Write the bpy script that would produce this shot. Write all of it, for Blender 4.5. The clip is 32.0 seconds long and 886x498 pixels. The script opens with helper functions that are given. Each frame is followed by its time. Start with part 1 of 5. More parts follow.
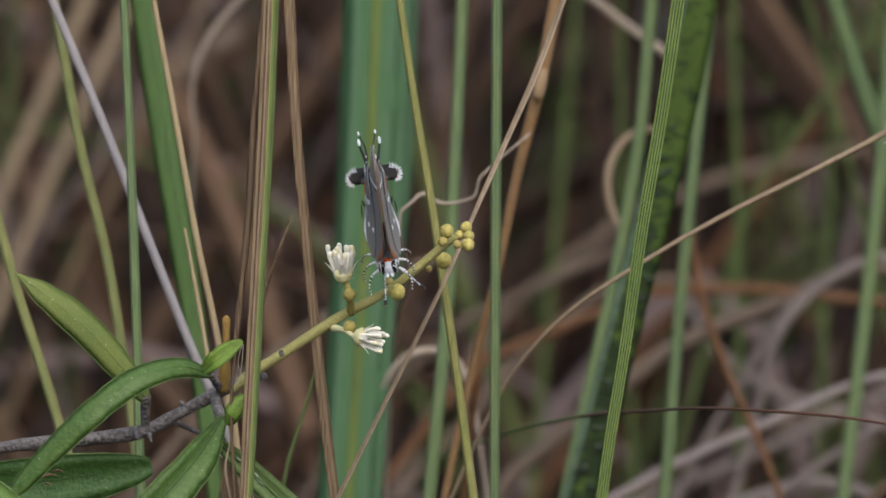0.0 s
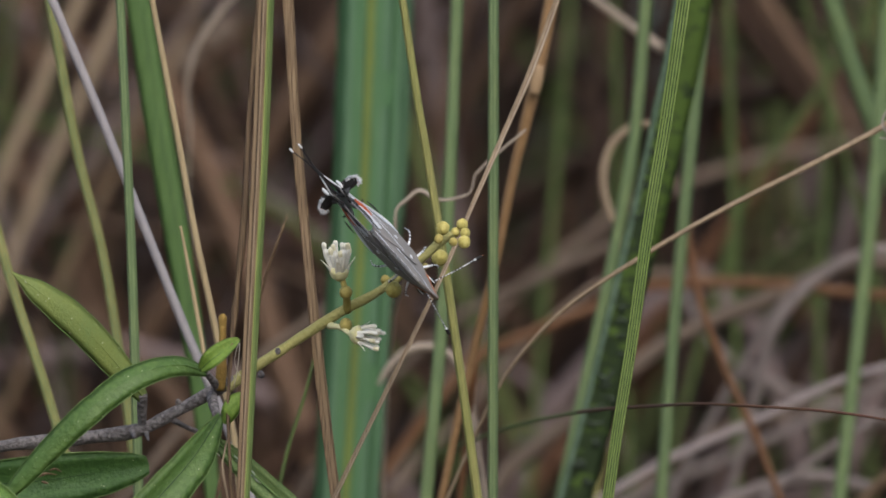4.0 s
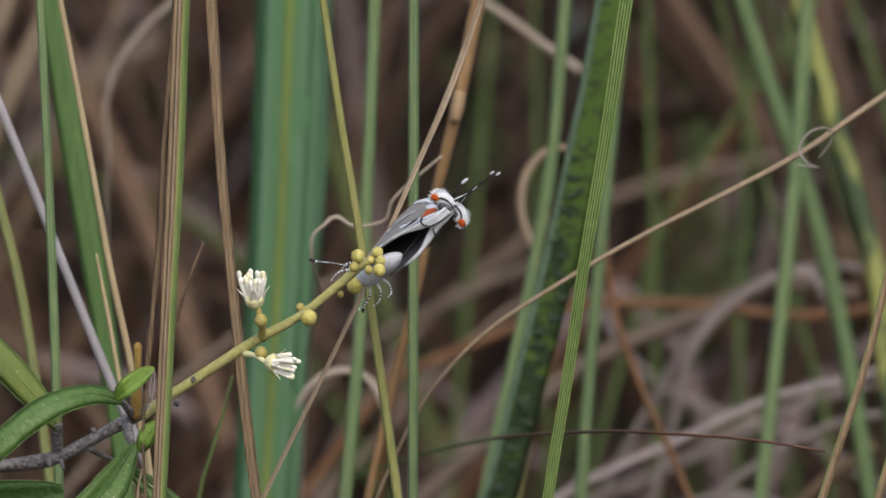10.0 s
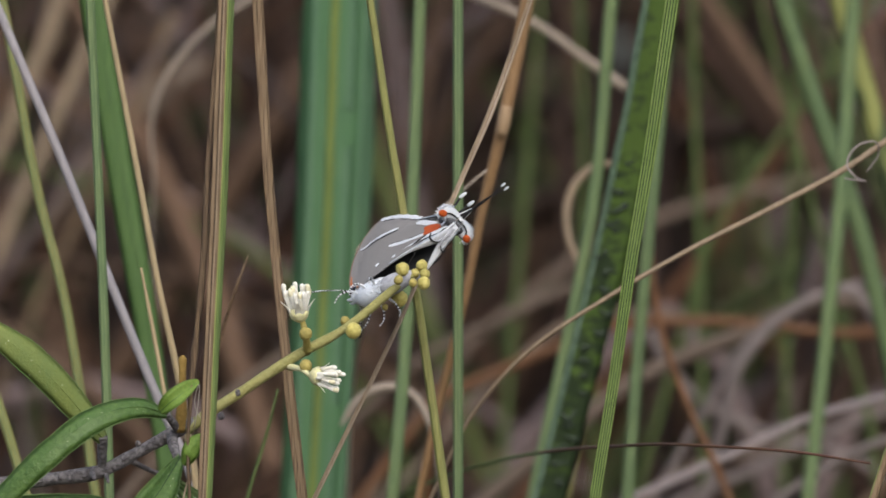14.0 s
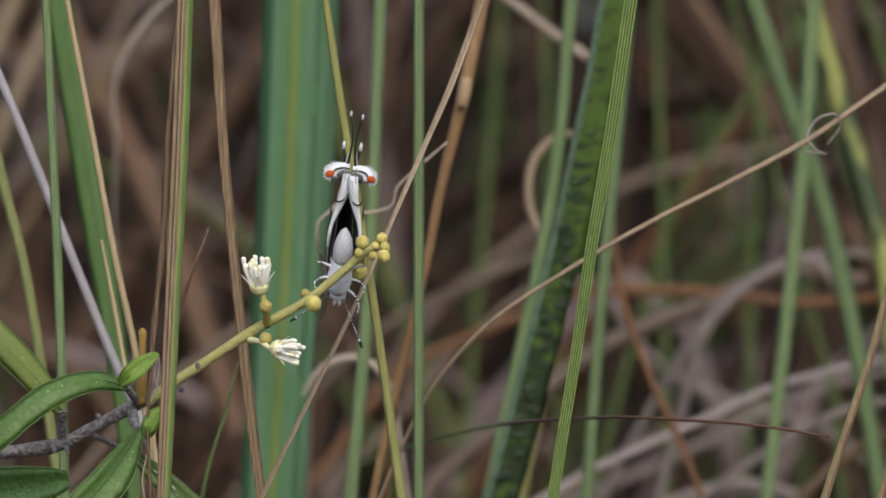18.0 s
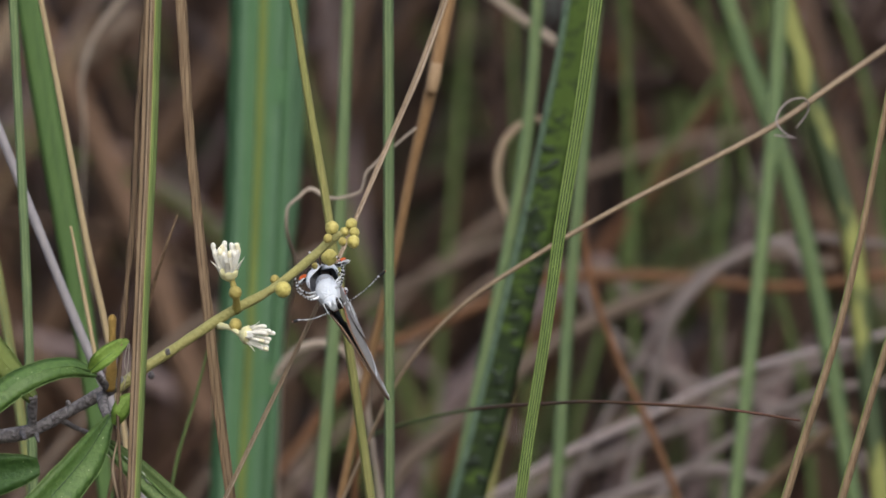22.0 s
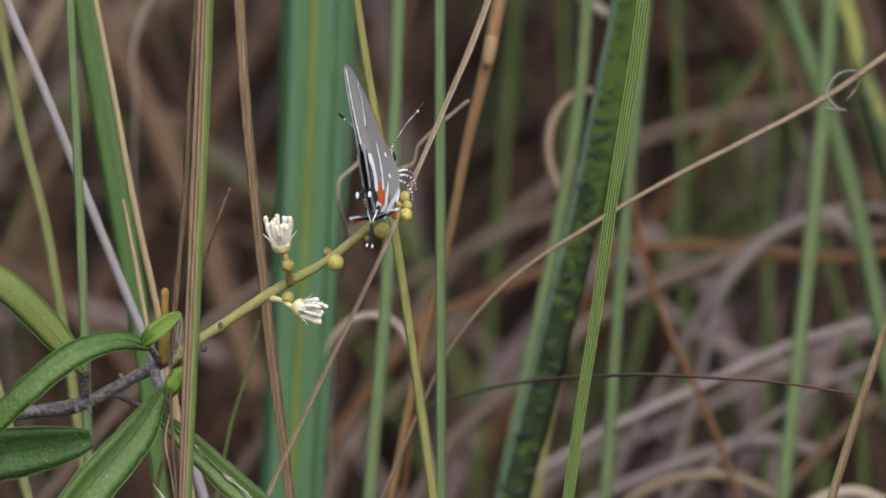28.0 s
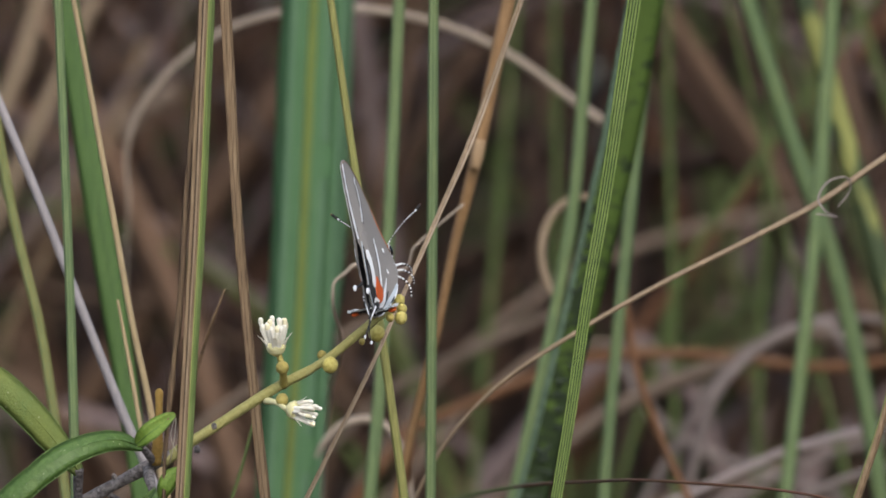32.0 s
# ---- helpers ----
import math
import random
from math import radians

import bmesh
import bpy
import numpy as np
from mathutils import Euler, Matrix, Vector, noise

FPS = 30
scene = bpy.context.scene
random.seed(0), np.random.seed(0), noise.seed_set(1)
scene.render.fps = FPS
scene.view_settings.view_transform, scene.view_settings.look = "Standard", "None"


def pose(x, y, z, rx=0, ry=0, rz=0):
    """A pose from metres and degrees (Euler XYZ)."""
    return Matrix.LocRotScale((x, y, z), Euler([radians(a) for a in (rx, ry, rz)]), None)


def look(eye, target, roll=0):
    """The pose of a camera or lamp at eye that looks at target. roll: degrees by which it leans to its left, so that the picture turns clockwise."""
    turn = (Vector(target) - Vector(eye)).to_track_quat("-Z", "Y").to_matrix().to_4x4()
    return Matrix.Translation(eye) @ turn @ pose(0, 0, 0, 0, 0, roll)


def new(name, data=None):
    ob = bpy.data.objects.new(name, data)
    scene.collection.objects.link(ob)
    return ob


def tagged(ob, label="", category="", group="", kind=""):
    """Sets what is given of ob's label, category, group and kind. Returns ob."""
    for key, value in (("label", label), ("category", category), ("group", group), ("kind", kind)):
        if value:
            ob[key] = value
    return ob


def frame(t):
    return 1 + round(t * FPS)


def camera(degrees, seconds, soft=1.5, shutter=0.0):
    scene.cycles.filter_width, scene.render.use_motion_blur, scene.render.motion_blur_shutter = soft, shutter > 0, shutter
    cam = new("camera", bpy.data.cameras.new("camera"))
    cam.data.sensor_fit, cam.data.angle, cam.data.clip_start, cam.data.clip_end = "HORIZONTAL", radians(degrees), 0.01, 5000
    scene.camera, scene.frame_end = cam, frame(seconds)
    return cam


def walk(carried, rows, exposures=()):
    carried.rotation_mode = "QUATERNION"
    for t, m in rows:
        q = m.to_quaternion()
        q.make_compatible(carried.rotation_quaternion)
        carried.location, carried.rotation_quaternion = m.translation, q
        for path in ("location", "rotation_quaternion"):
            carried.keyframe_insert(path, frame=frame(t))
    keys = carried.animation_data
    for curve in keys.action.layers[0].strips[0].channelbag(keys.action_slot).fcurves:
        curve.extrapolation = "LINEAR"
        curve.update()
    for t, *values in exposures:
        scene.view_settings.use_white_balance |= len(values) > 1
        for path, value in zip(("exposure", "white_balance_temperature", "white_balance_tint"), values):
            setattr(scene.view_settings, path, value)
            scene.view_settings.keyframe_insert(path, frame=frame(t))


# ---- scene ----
# ---- camera ----
cam = camera(4.3402, 32.0, soft=1.7)
cam.data.dof.use_dof, cam.data.dof.focus_distance, cam.data.dof.aperture_fstop = True, 1.2, 53.0
walk(cam, [
    (0.0, pose(-0.00329, -1.200, 0.44547, 90.2432, -0.395, 0.1503)),
    (0.5, pose(-0.00134, -1.200, 0.44600, 90.2009, -0.189, 0.2308)),
    (1.0, pose(-0.00170, -1.200, 0.44649, 90.2255, -0.054, 0.2362)),
    (1.5, pose(-0.00135, -1.200, 0.44682, 90.2265, -0.068, 0.3098)),
    (2.0, pose(-0.00237, -1.200, 0.44602, 90.1754, -0.052, 0.2514)),
    (2.5, pose(-0.00280, -1.200, 0.44685, 90.2051, -0.247, 0.2034)),
    (4.5, pose(-0.00348, -1.200, 0.44701, 90.0964, -0.093, 0.0934)),
    (5.0, pose(-0.00272, -1.200, 0.44904, 89.9234, 0.077, 0.1943)),
    (5.5, pose(-0.00113, -1.200, 0.45041, 89.6743, 0.214, 0.2814)),
    (6.0, pose(-0.00031, -1.200, 0.45043, 89.5387, 0.489, 0.2675)),
    (6.5, pose(-0.00025, -1.200, 0.45023, 89.5196, 0.369, 0.2932)),
    (7.0, pose(-0.00044, -1.200, 0.45130, 89.5502, 0.288, 0.3201)),
    (7.5, pose(-0.00088, -1.200, 0.45147, 89.4995, 0.193, 0.2864)),
    (8.0, pose(-0.00162, -1.200, 0.45130, 89.5191, 0.192, 0.1892)),
    (8.5, pose(-0.00113, -1.200, 0.45030, 89.8511, 0.138, -0.0165)),
    (9.0, pose(-0.00143, -1.200, 0.44794, 90.1115, 0.059, -0.2901)),
    (9.5, pose(-0.00198, -1.200, 0.44957, 90.2148, -0.068, -0.2841)),
    (10.0, pose(-0.00107, -1.200, 0.45118, 90.0956, -0.112, -0.1768)),
    (10.5, pose(-0.00123, -1.200, 0.45341, 89.6177, -0.198, -0.0897)),
    (11.0, pose(-0.00043, -1.200, 0.45376, 89.6331, -0.227, -0.1244)),
    (11.5, pose(-0.00120, -1.200, 0.45268, 89.6676, -0.002, -0.0778)),
    (12.0, pose(-0.00081, -1.200, 0.45128, 90.0022, -0.053, -0.1904)),
    (12.5, pose(0.00051, -1.200, 0.45014, 90.1527, 0.010, -0.1405)),
    (13.0, pose(0.00107, -1.200, 0.44998, 90.2007, 0.139, -0.1525)),
    (13.5, pose(0.00091, -1.200, 0.44833, 90.2827, -0.073, -0.0888)),
    (14.0, pose(-0.00014, -1.200, 0.44781, 90.3190, 0.007, 0.0858)),
    (14.5, pose(0.00089, -1.200, 0.44876, 90.2536, 0.051, 0.1672)),
    (16.5, pose(0.00081, -1.200, 0.45029, 90.0877, -0.215, 0.0306)),
    (17.0, pose(0.00064, -1.200, 0.44993, 90.0646, -0.061, -0.0824)),
    (17.5, pose(0.00114, -1.200, 0.44961, 90.0898, -0.043, -0.0661)),
    (18.0, pose(0.00151, -1.200, 0.45027, 90.0699, -0.047, -0.0311)),
    (18.5, pose(0.00165, -1.200, 0.45089, 89.9893, -0.025, 0.0039)),
    (19.0, pose(0.00000, -1.200, 0.45000, 90.0000, -0.000, -0.0000)),
    (19.5, pose(0.00134, -1.200, 0.45169, 89.9149, -0.040, 0.0294)),
    (20.0, pose(0.00087, -1.200, 0.45120, 89.9271, -0.026, 0.0113)),
    (20.5, pose(0.00107, -1.200, 0.45097, 89.9524, 0.055, 0.0417)),
    (21.0, pose(0.00116, -1.200, 0.45143, 89.9543, 0.127, -0.0085)),
    (21.5, pose(0.00182, -1.200, 0.45017, 90.0680, 0.136, -0.1196)),
    (22.0, pose(0.00091, -1.200, 0.44984, 90.0175, 0.169, -0.2091)),
    (22.5, pose(-0.00034, -1.200, 0.44830, 90.0816, -0.049, -0.1082)),
    (23.0, pose(0.00028, -1.200, 0.44888, 90.0956, -0.083, -0.0019)),
    (23.5, pose(0.00133, -1.200, 0.44864, 90.0794, -0.189, 0.0619)),
    (24.0, pose(0.00182, -1.200, 0.44898, 89.9598, -0.157, 0.0026)),
    (24.5, pose(0.00242, -1.200, 0.44831, 89.8876, 0.182, 0.0249)),
    (25.0, pose(0.00192, -1.200, 0.44746, 90.0307, 0.426, -0.0067)),
    (25.5, pose(0.00351, -1.200, 0.44690, 90.2016, 0.170, -0.0160)),
    (27.5, pose(0.00054, -1.200, 0.45186, 89.8008, 0.471, 0.0514)),
    (28.0, pose(-0.00014, -1.200, 0.45135, 89.8148, 0.146, -0.0017)),
    (28.5, pose(-0.00244, -1.200, 0.45031, 89.7980, -0.245, -0.0413)),
    (29.0, pose(-0.00348, -1.200, 0.45087, 89.8156, 0.005, -0.1566)),
    (29.5, pose(-0.00122, -1.200, 0.44973, 90.2414, -0.105, -0.2251)),
    (30.0, pose(-0.00152, -1.200, 0.45010, 90.3235, 0.006, -0.1993)),
    (30.5, pose(-0.00159, -1.200, 0.45001, 90.3609, 0.050, -0.1349)),
    (31.0, pose(-0.00188, -1.200, 0.44910, 90.3708, 0.056, -0.1549)),
    (31.5, pose(-0.00155, -1.200, 0.45043, 90.3226, 0.095, -0.1539)),
    (32.0, pose(-0.00232, -1.200, 0.45020, 90.3764, -0.403, -0.1310)),
], exposures=((0.0, 0.36), (5.0, 0.34), (7.0, 0.42), (10.0, 0.46), (25.0, 0.45), (28.0, 0.5), (32.0, 0.51)))

# ---- light: a bright overcast sky with a wide, weak sun behind the camera ----
world = bpy.data.worlds.new("sky")
scene.world = world
world.use_nodes = True
sky = world.node_tree.nodes.new("ShaderNodeTexSky")
sky.sky_type, sky.sun_disc = "NISHITA", False
sky.sun_elevation, sky.sun_rotation = radians(48), radians(170)
sky.air_density, sky.dust_density = 1.0, 4.0
wbg = world.node_tree.nodes["Background"]
world.node_tree.links.new(sky.outputs[0], wbg.inputs[0])
wbg.inputs[1].default_value = 0.14
sun = new("sun", bpy.data.lights.new("sun", "SUN"))
sun.data.energy, sun.data.angle, sun.data.color = 1.5, radians(80), (1.0, 0.955, 0.9)
sun.matrix_world = look((0.35, -2.0, 1.6), (0, 0, 0))

MM = 0.001


# ---- materials ----
def mix_rgb(nt, fac, a, b, blend="MIX"):
    n = nt.nodes.new("ShaderNodeMix")
    n.data_type, n.blend_type = "RGBA", blend
    for sock, val in ((0, fac), (6, a), (7, b)):
        if hasattr(val, "links"):
            nt.links.new(val, n.inputs[sock])
        else:
            n.inputs[sock].default_value = val if sock == 0 else (*val, 1)
    return n.outputs[2]


def noise_fac(nt, scale, stretch=(1, 1, 1), lo=0.35, hi=0.65, detail=4, coord="Object"):
    tc, mp = nt.nodes.new("ShaderNodeTexCoord"), nt.nodes.new("ShaderNodeMapping")
    mp.inputs["Scale"].default_value = stretch
    ns, mr = nt.nodes.new("ShaderNodeTexNoise"), nt.nodes.new("ShaderNodeMapRange")
    ns.inputs["Scale"].default_value, ns.inputs["Detail"].default_value = scale, detail
    mr.inputs[1].default_value, mr.inputs[2].default_value = lo, hi
    nt.links.new(tc.outputs[coord], mp.inputs[0])
    nt.links.new(mp.outputs[0], ns.inputs[0])
    nt.links.new(ns.outputs[0], mr.inputs[0])
    return mr.outputs[0]


def surface(name, base, second=None, third=None, rough=0.6, grain=5200, stretch=(1, 1, 0.05), patch=260, bump=0.3,
            sheen=0.0, through_light=0.0, vary=0.0, spec=0.3, coat=0.0, island=False, lo=0.35, hi=0.65, speck=0.0):
    """A matt natural surface: fine fibres (grain), larger patches, relief; vary shifts the value from object to object."""
    m = bpy.data.materials.new(name)
    m.use_nodes = True
    nt = m.node_tree
    bs = nt.nodes["Principled BSDF"]
    second = second or tuple(c * 0.75 for c in base)
    third = third or tuple(c * 0.6 for c in base)
    fine = noise_fac(nt, grain, stretch)
    big = noise_fac(nt, patch, (1, 1, 0.4), lo, hi)
    col = mix_rgb(nt, big, base, third)
    col = mix_rgb(nt, fine, col, second)
    if speck:
        col = mix_rgb(nt, noise_fac(nt, 3000, (1, 1, 1), speck, speck + 0.03, 1), col, (0.42, 0.46, 0.3))
    if vary:
        if island:
            rnd = nt.nodes.new("ShaderNodeNewGeometry").outputs["Random Per Island"]
        else:
            rnd = nt.nodes.new("ShaderNodeObjectInfo").outputs["Random"]
        mr = nt.nodes.new("ShaderNodeMapRange")
        mr.inputs[3].default_value, mr.inputs[4].default_value = 1 - vary, 1 + vary
        nt.links.new(rnd, mr.inputs[0])
        hs = nt.nodes.new("ShaderNodeHueSaturation")
        nt.links.new(mr.outputs[0], hs.inputs["Value"])
        nt.links.new(col, hs.inputs["Color"])
        col = hs.outputs[0]
    nt.links.new(col, bs.inputs["Base Color"])
    bs.inputs["Roughness"].default_value = rough
    bs.inputs["Specular IOR Level"].default_value = spec
    bs.inputs["Coat Weight"].default_value = coat
    bs.inputs["Sheen Weight"].default_value = sheen
    if bump:
        bp = nt.nodes.new("ShaderNodeBump")
        bp.inputs["Strength"].default_value, bp.inputs["Distance"].default_value = bump, 0.0002
        nt.links.new(fine, bp.inputs["Height"])
        nt.links.new(bp.outputs[0], bs.inputs["Normal"])
    if through_light:
        tr, ad = nt.nodes.new("ShaderNodeBsdfTranslucent"), nt.nodes.new("ShaderNodeMixShader")
        nt.links.new(col, tr.inputs["Color"])
        ad.inputs[0].default_value = through_light
        nt.links.new(bs.outputs[0], ad.inputs[1])
        nt.links.new(tr.outputs[0], ad.inputs[2])
        nt.links.new(ad.outputs[0], nt.nodes["Material Output"].inputs[0])
    return m


def spotted(name, base, dark, size=(220, 220, 420), lo=0.52, hi=0.6):
    """Green blade with dark mould-like bars across it."""
    m = surface(name, base, tuple(c * 0.85 for c in base), tuple(c * 0.8 for c in base), through_light=0.15)
    nt = m.node_tree
    bs = nt.nodes["Principled BSDF"]
    old = bs.inputs["Base Color"].links[0].from_socket
    f = noise_fac(nt, 1.0, size, lo, hi, 2)
    nt.links.new(mix_rgb(nt, f, old, dark), bs.inputs["Base Color"])
    return m


def mouldy(name, base, dark, size, top, reach, lo, hi, gain=0.22):
    """Green blade whose dark mould bars begin at the height top and close up over the length reach below it."""
    m = surface(name, base, tuple(c * 0.85 for c in base), tuple(c * 0.75 for c in base), through_light=0.15)
    nt = m.node_tree
    bs = nt.nodes["Principled BSDF"]
    old = bs.inputs["Base Color"].links[0].from_socket
    tc, sp = nt.nodes.new("ShaderNodeTexCoord"), nt.nodes.new("ShaderNodeSeparateXYZ")
    nt.links.new(tc.outputs["Object"], sp.inputs[0])
    g, a, f = nt.nodes.new("ShaderNodeMapRange"), nt.nodes.new("ShaderNodeMath"), nt.nodes.new("ShaderNodeMapRange")
    g.inputs[1].default_value, g.inputs[2].default_value, g.inputs[3].default_value, g.inputs[4].default_value = top - reach, top, gain, 0.0
    nt.links.new(sp.outputs["Z"], g.inputs[0])
    nt.links.new(g.outputs[0], a.inputs[0])
    nt.links.new(noise_fac(nt, 1.0, size, 0.0, 1.0, 1.5), a.inputs[1])
    f.inputs[1].default_value, f.inputs[2].default_value = lo, hi
    nt.links.new(a.outputs[0], f.inputs[0])
    nt.links.new(mix_rgb(nt, f.outputs[0], old, dark), bs.inputs["Base Color"])
    return m


STEM_GREEN = surface("stem_green", (0.115, 0.175, 0.075), (0.085, 0.135, 0.06), (0.14, 0.19, 0.075), vary=0.12)
RIB = surface("stem_rib", (0.15, 0.21, 0.1), (0.12, 0.175, 0.08), (0.17, 0.22, 0.1))
STEM_YELLOW = surface("stem_yellow_green", (0.23, 0.235, 0.075), (0.18, 0.19, 0.06), (0.26, 0.245, 0.09), vary=0.1)
BLADE_GREEN = surface("blade_green", (0.07, 0.165, 0.07), (0.06, 0.142, 0.062), (0.082, 0.172, 0.078), rough=0.5, through_light=0.1)
BLADE_BLUE = surface("blade_bluish", (0.082, 0.17, 0.09), (0.07, 0.148, 0.078), (0.095, 0.18, 0.1), rough=0.5, through_light=0.1)
BLADE_DARK = surface("blade_dark_green", (0.06, 0.125, 0.035), (0.05, 0.1, 0.03), (0.075, 0.14, 0.04), rough=0.5, through_light=0.1)
BLADE_OLIVE = surface("blade_olive", (0.085, 0.125, 0.036), (0.065, 0.098, 0.028), (0.1, 0.135, 0.042), through_light=0.1)
BLADE_STRIPE = surface("blade_midrib", (0.15, 0.2, 0.045), (0.12, 0.17, 0.04))
FLUTED = surface("blade_fluted", (0.175, 0.26, 0.065), (0.135, 0.21, 0.05), (0.2, 0.275, 0.08), rough=0.45)
SPOTTED = mouldy("blade_spotted", (0.082, 0.142, 0.028), (0.024, 0.042, 0.016), (480, 480, 800), 0.466, 0.03, 0.53, 0.68, 0.2)
MOULD = surface("mould", (0.02, 0.033, 0.02), (0.03, 0.048, 0.024), (0.014, 0.022, 0.016), rough=0.7)
BLADE_FLANK = surface("blade_grey_flank", (0.095, 0.155, 0.1), (0.06, 0.1, 0.068), (0.12, 0.18, 0.125), grain=2600, stretch=(1, 1, 0.3), patch=420)
MOTTLED = spotted("blade_mottled", (0.29, 0.315, 0.1), (0.05, 0.075, 0.035), (190, 190, 95), 0.47, 0.56)
STRAW = surface("straw", (0.42, 0.34, 0.2), (0.33, 0.26, 0.15), (0.36, 0.28, 0.16), vary=0.12)
TAN = surface("dead_tan", (0.25, 0.18, 0.11), (0.14, 0.095, 0.055), (0.2, 0.145, 0.085), vary=0.15)
STRAW_PINK = surface("dead_pinkish", (0.32, 0.25, 0.17), (0.22, 0.165, 0.11), (0.26, 0.2, 0.14))
PALE_STRAW = surface("dead_pale", (0.4, 0.345, 0.285), (0.28, 0.235, 0.19), (0.3, 0.25, 0.2), patch=160)
BROWN = surface("dead_brown", (0.15, 0.1, 0.06), (0.07, 0.045, 0.028), (0.19, 0.13, 0.07), vary=0.15)
DARK_BROWN = surface("dead_dark_brown", (0.045, 0.03, 0.02), (0.03, 0.02, 0.014))
JOINT = surface("reed_joint", (0.33, 0.235, 0.14), (0.26, 0.175, 0.1), (0.22, 0.14, 0.07))
BLADE_DARK2 = surface("blade_deep_green", (0.075, 0.145, 0.04), (0.06, 0.12, 0.034), (0.085, 0.155, 0.045), rough=0.5, through_light=0.1)
ORANGE_TAN = surface("dead_orange_tan", (0.27, 0.165, 0.075), (0.19, 0.11, 0.05), (0.23, 0.145, 0.075))
ORANGE_BROWN = surface("dead_orange_brown", (0.17, 0.08, 0.035), (0.12, 0.055, 0.024), (0.15, 0.085, 0.045), vary=0.15)
GREY = surface("dead_grey", (0.31, 0.275, 0.275), (0.25, 0.215, 0.215), (0.28, 0.24, 0.23), vary=0.1)
BLEACHED = surface("dead_bleached", (0.33, 0.315, 0.33), (0.26, 0.245, 0.26), (0.29, 0.275, 0.285))
GREY_FAR = surface("dead_grey_far", (0.2, 0.17, 0.16), (0.15, 0.125, 0.12), (0.16, 0.135, 0.12), vary=0.2)
TAN_FAR = surface("dead_tan_far", (0.165, 0.125, 0.095), (0.12, 0.09, 0.068), (0.13, 0.098, 0.075), vary=0.25)
# shade in the furrows of the fluted sedge, painted as near-black green
GROOVE_SHADE = surface("blade_groove_shade", (0.018, 0.04, 0.01), (0.014, 0.03, 0.008))
RED_BROWN = surface("red_brown", (0.09, 0.04, 0.028), (0.06, 0.026, 0.018), (0.1, 0.06, 0.03))
BARK = surface("bark", (0.16, 0.15, 0.152), (0.085, 0.078, 0.08), (0.21, 0.2, 0.205), rough=0.85, grain=2500, stretch=(1, 1, 1), bump=0.8)
TWIG_GREEN = surface("young_bark", (0.33, 0.32, 0.12), (0.26, 0.25, 0.09), (0.28, 0.275, 0.12), rough=0.7, grain=3500, stretch=(1, 1, 1), bump=0.5)
SHOOT = surface("shoot_scurf", (0.36, 0.24, 0.06), (0.27, 0.17, 0.045), rough=0.8, grain=3000, stretch=(1, 1, 1), bump=0.5)
LEAF_TOP = surface("leaf_upper", (0.066, 0.132, 0.03), (0.054, 0.11, 0.025), (0.09, 0.155, 0.042), speck=0.74, rough=0.45, grain=2000, stretch=(1, 1, 1), patch=500, through_light=0.1, coat=0.05, bump=0.36)
LEAF_DEEP = surface("leaf_dark", (0.052, 0.122, 0.03), (0.042, 0.1, 0.026), (0.07, 0.145, 0.04), speck=0.77, rough=0.42, grain=2000, stretch=(1, 1, 1), patch=500, through_light=0.08, bump=0.36)
LEAF_PALE = surface("leaf_pale", (0.17, 0.215, 0.055), (0.14, 0.185, 0.048), (0.125, 0.185, 0.055), speck=0.74, rough=0.55, grain=3800, stretch=(1, 1, 1), patch=380, through_light=0.15)
LEAF_DULL = surface("leaf_mid_green", (0.11, 0.205, 0.045), (0.09, 0.17, 0.038), (0.125, 0.215, 0.05), rough=0.5, grain=3800, stretch=(1, 1, 1), patch=380, through_light=0.15, speck=0.77)
LEAF_BRIGHT = surface("leaf_bright", (0.16, 0.275, 0.045), (0.125, 0.22, 0.036), (0.2, 0.3, 0.06), rough=0.5, grain=3800, stretch=(1, 1, 1), patch=380, through_light=0.15)
LEAF_PALE_GREEN = surface("leaf_underside", (0.12, 0.19, 0.06), (0.09, 0.155, 0.05), (0.15, 0.21, 0.08), rough=0.55, grain=3800, stretch=(1, 1, 1), patch=380, through_light=0.12)
# shade in a leaf's fold, put into the midrib colour
LEAF_SHADE = surface("leaf_groove_shade", (0.025, 0.06, 0.018), grain=1500)
LEAF_EDGE = surface("leaf_edge", (0.26, 0.3, 0.09), (0.2, 0.24, 0.07), grain=1500)
EDGE_GREEN = surface("sedge_edge", (0.125, 0.185, 0.048), (0.095, 0.145, 0.038), (0.145, 0.19, 0.06))
LEAF_RIM = surface("leaf_rim", (0.1, 0.175, 0.048), (0.078, 0.145, 0.038), (0.15, 0.215, 0.08), grain=1500, stretch=(1, 1, 1))
MIDRIB_WHITE = surface("midrib_scurf", (0.38, 0.42, 0.4), (0.27, 0.32, 0.24), (0.14, 0.2, 0.07), grain=1800, stretch=(1, 1, 1), patch=420, lo=0.42, hi=0.52)
PETAL = surface("petal", (0.88, 0.88, 0.82), (0.8, 0.79, 0.7), (0.9, 0.9, 0.84), grain=2000, stretch=(1, 1, 1), bump=0.1, through_light=0.15)
ANTHER = surface("anther", (0.82, 0.79, 0.58), (0.76, 0.72, 0.5), grain=3000, stretch=(1, 1, 1))
CALYX = surface("calyx", (0.68, 0.67, 0.42), (0.6, 0.58, 0.3), grain=2500, stretch=(1, 1, 1))
BUD = surface("bud", (0.44, 0.4, 0.12), (0.35, 0.31, 0.085), (0.48, 0.43, 0.15), grain=2600, stretch=(1, 1, 1), patch=700, vary=0.12, bump=0.4)
BUD_OCHRE = surface("bud_ochre", (0.4, 0.345, 0.105), (0.31, 0.26, 0.075), grain=2600, stretch=(1, 1, 1), patch=700, bump=0.4)
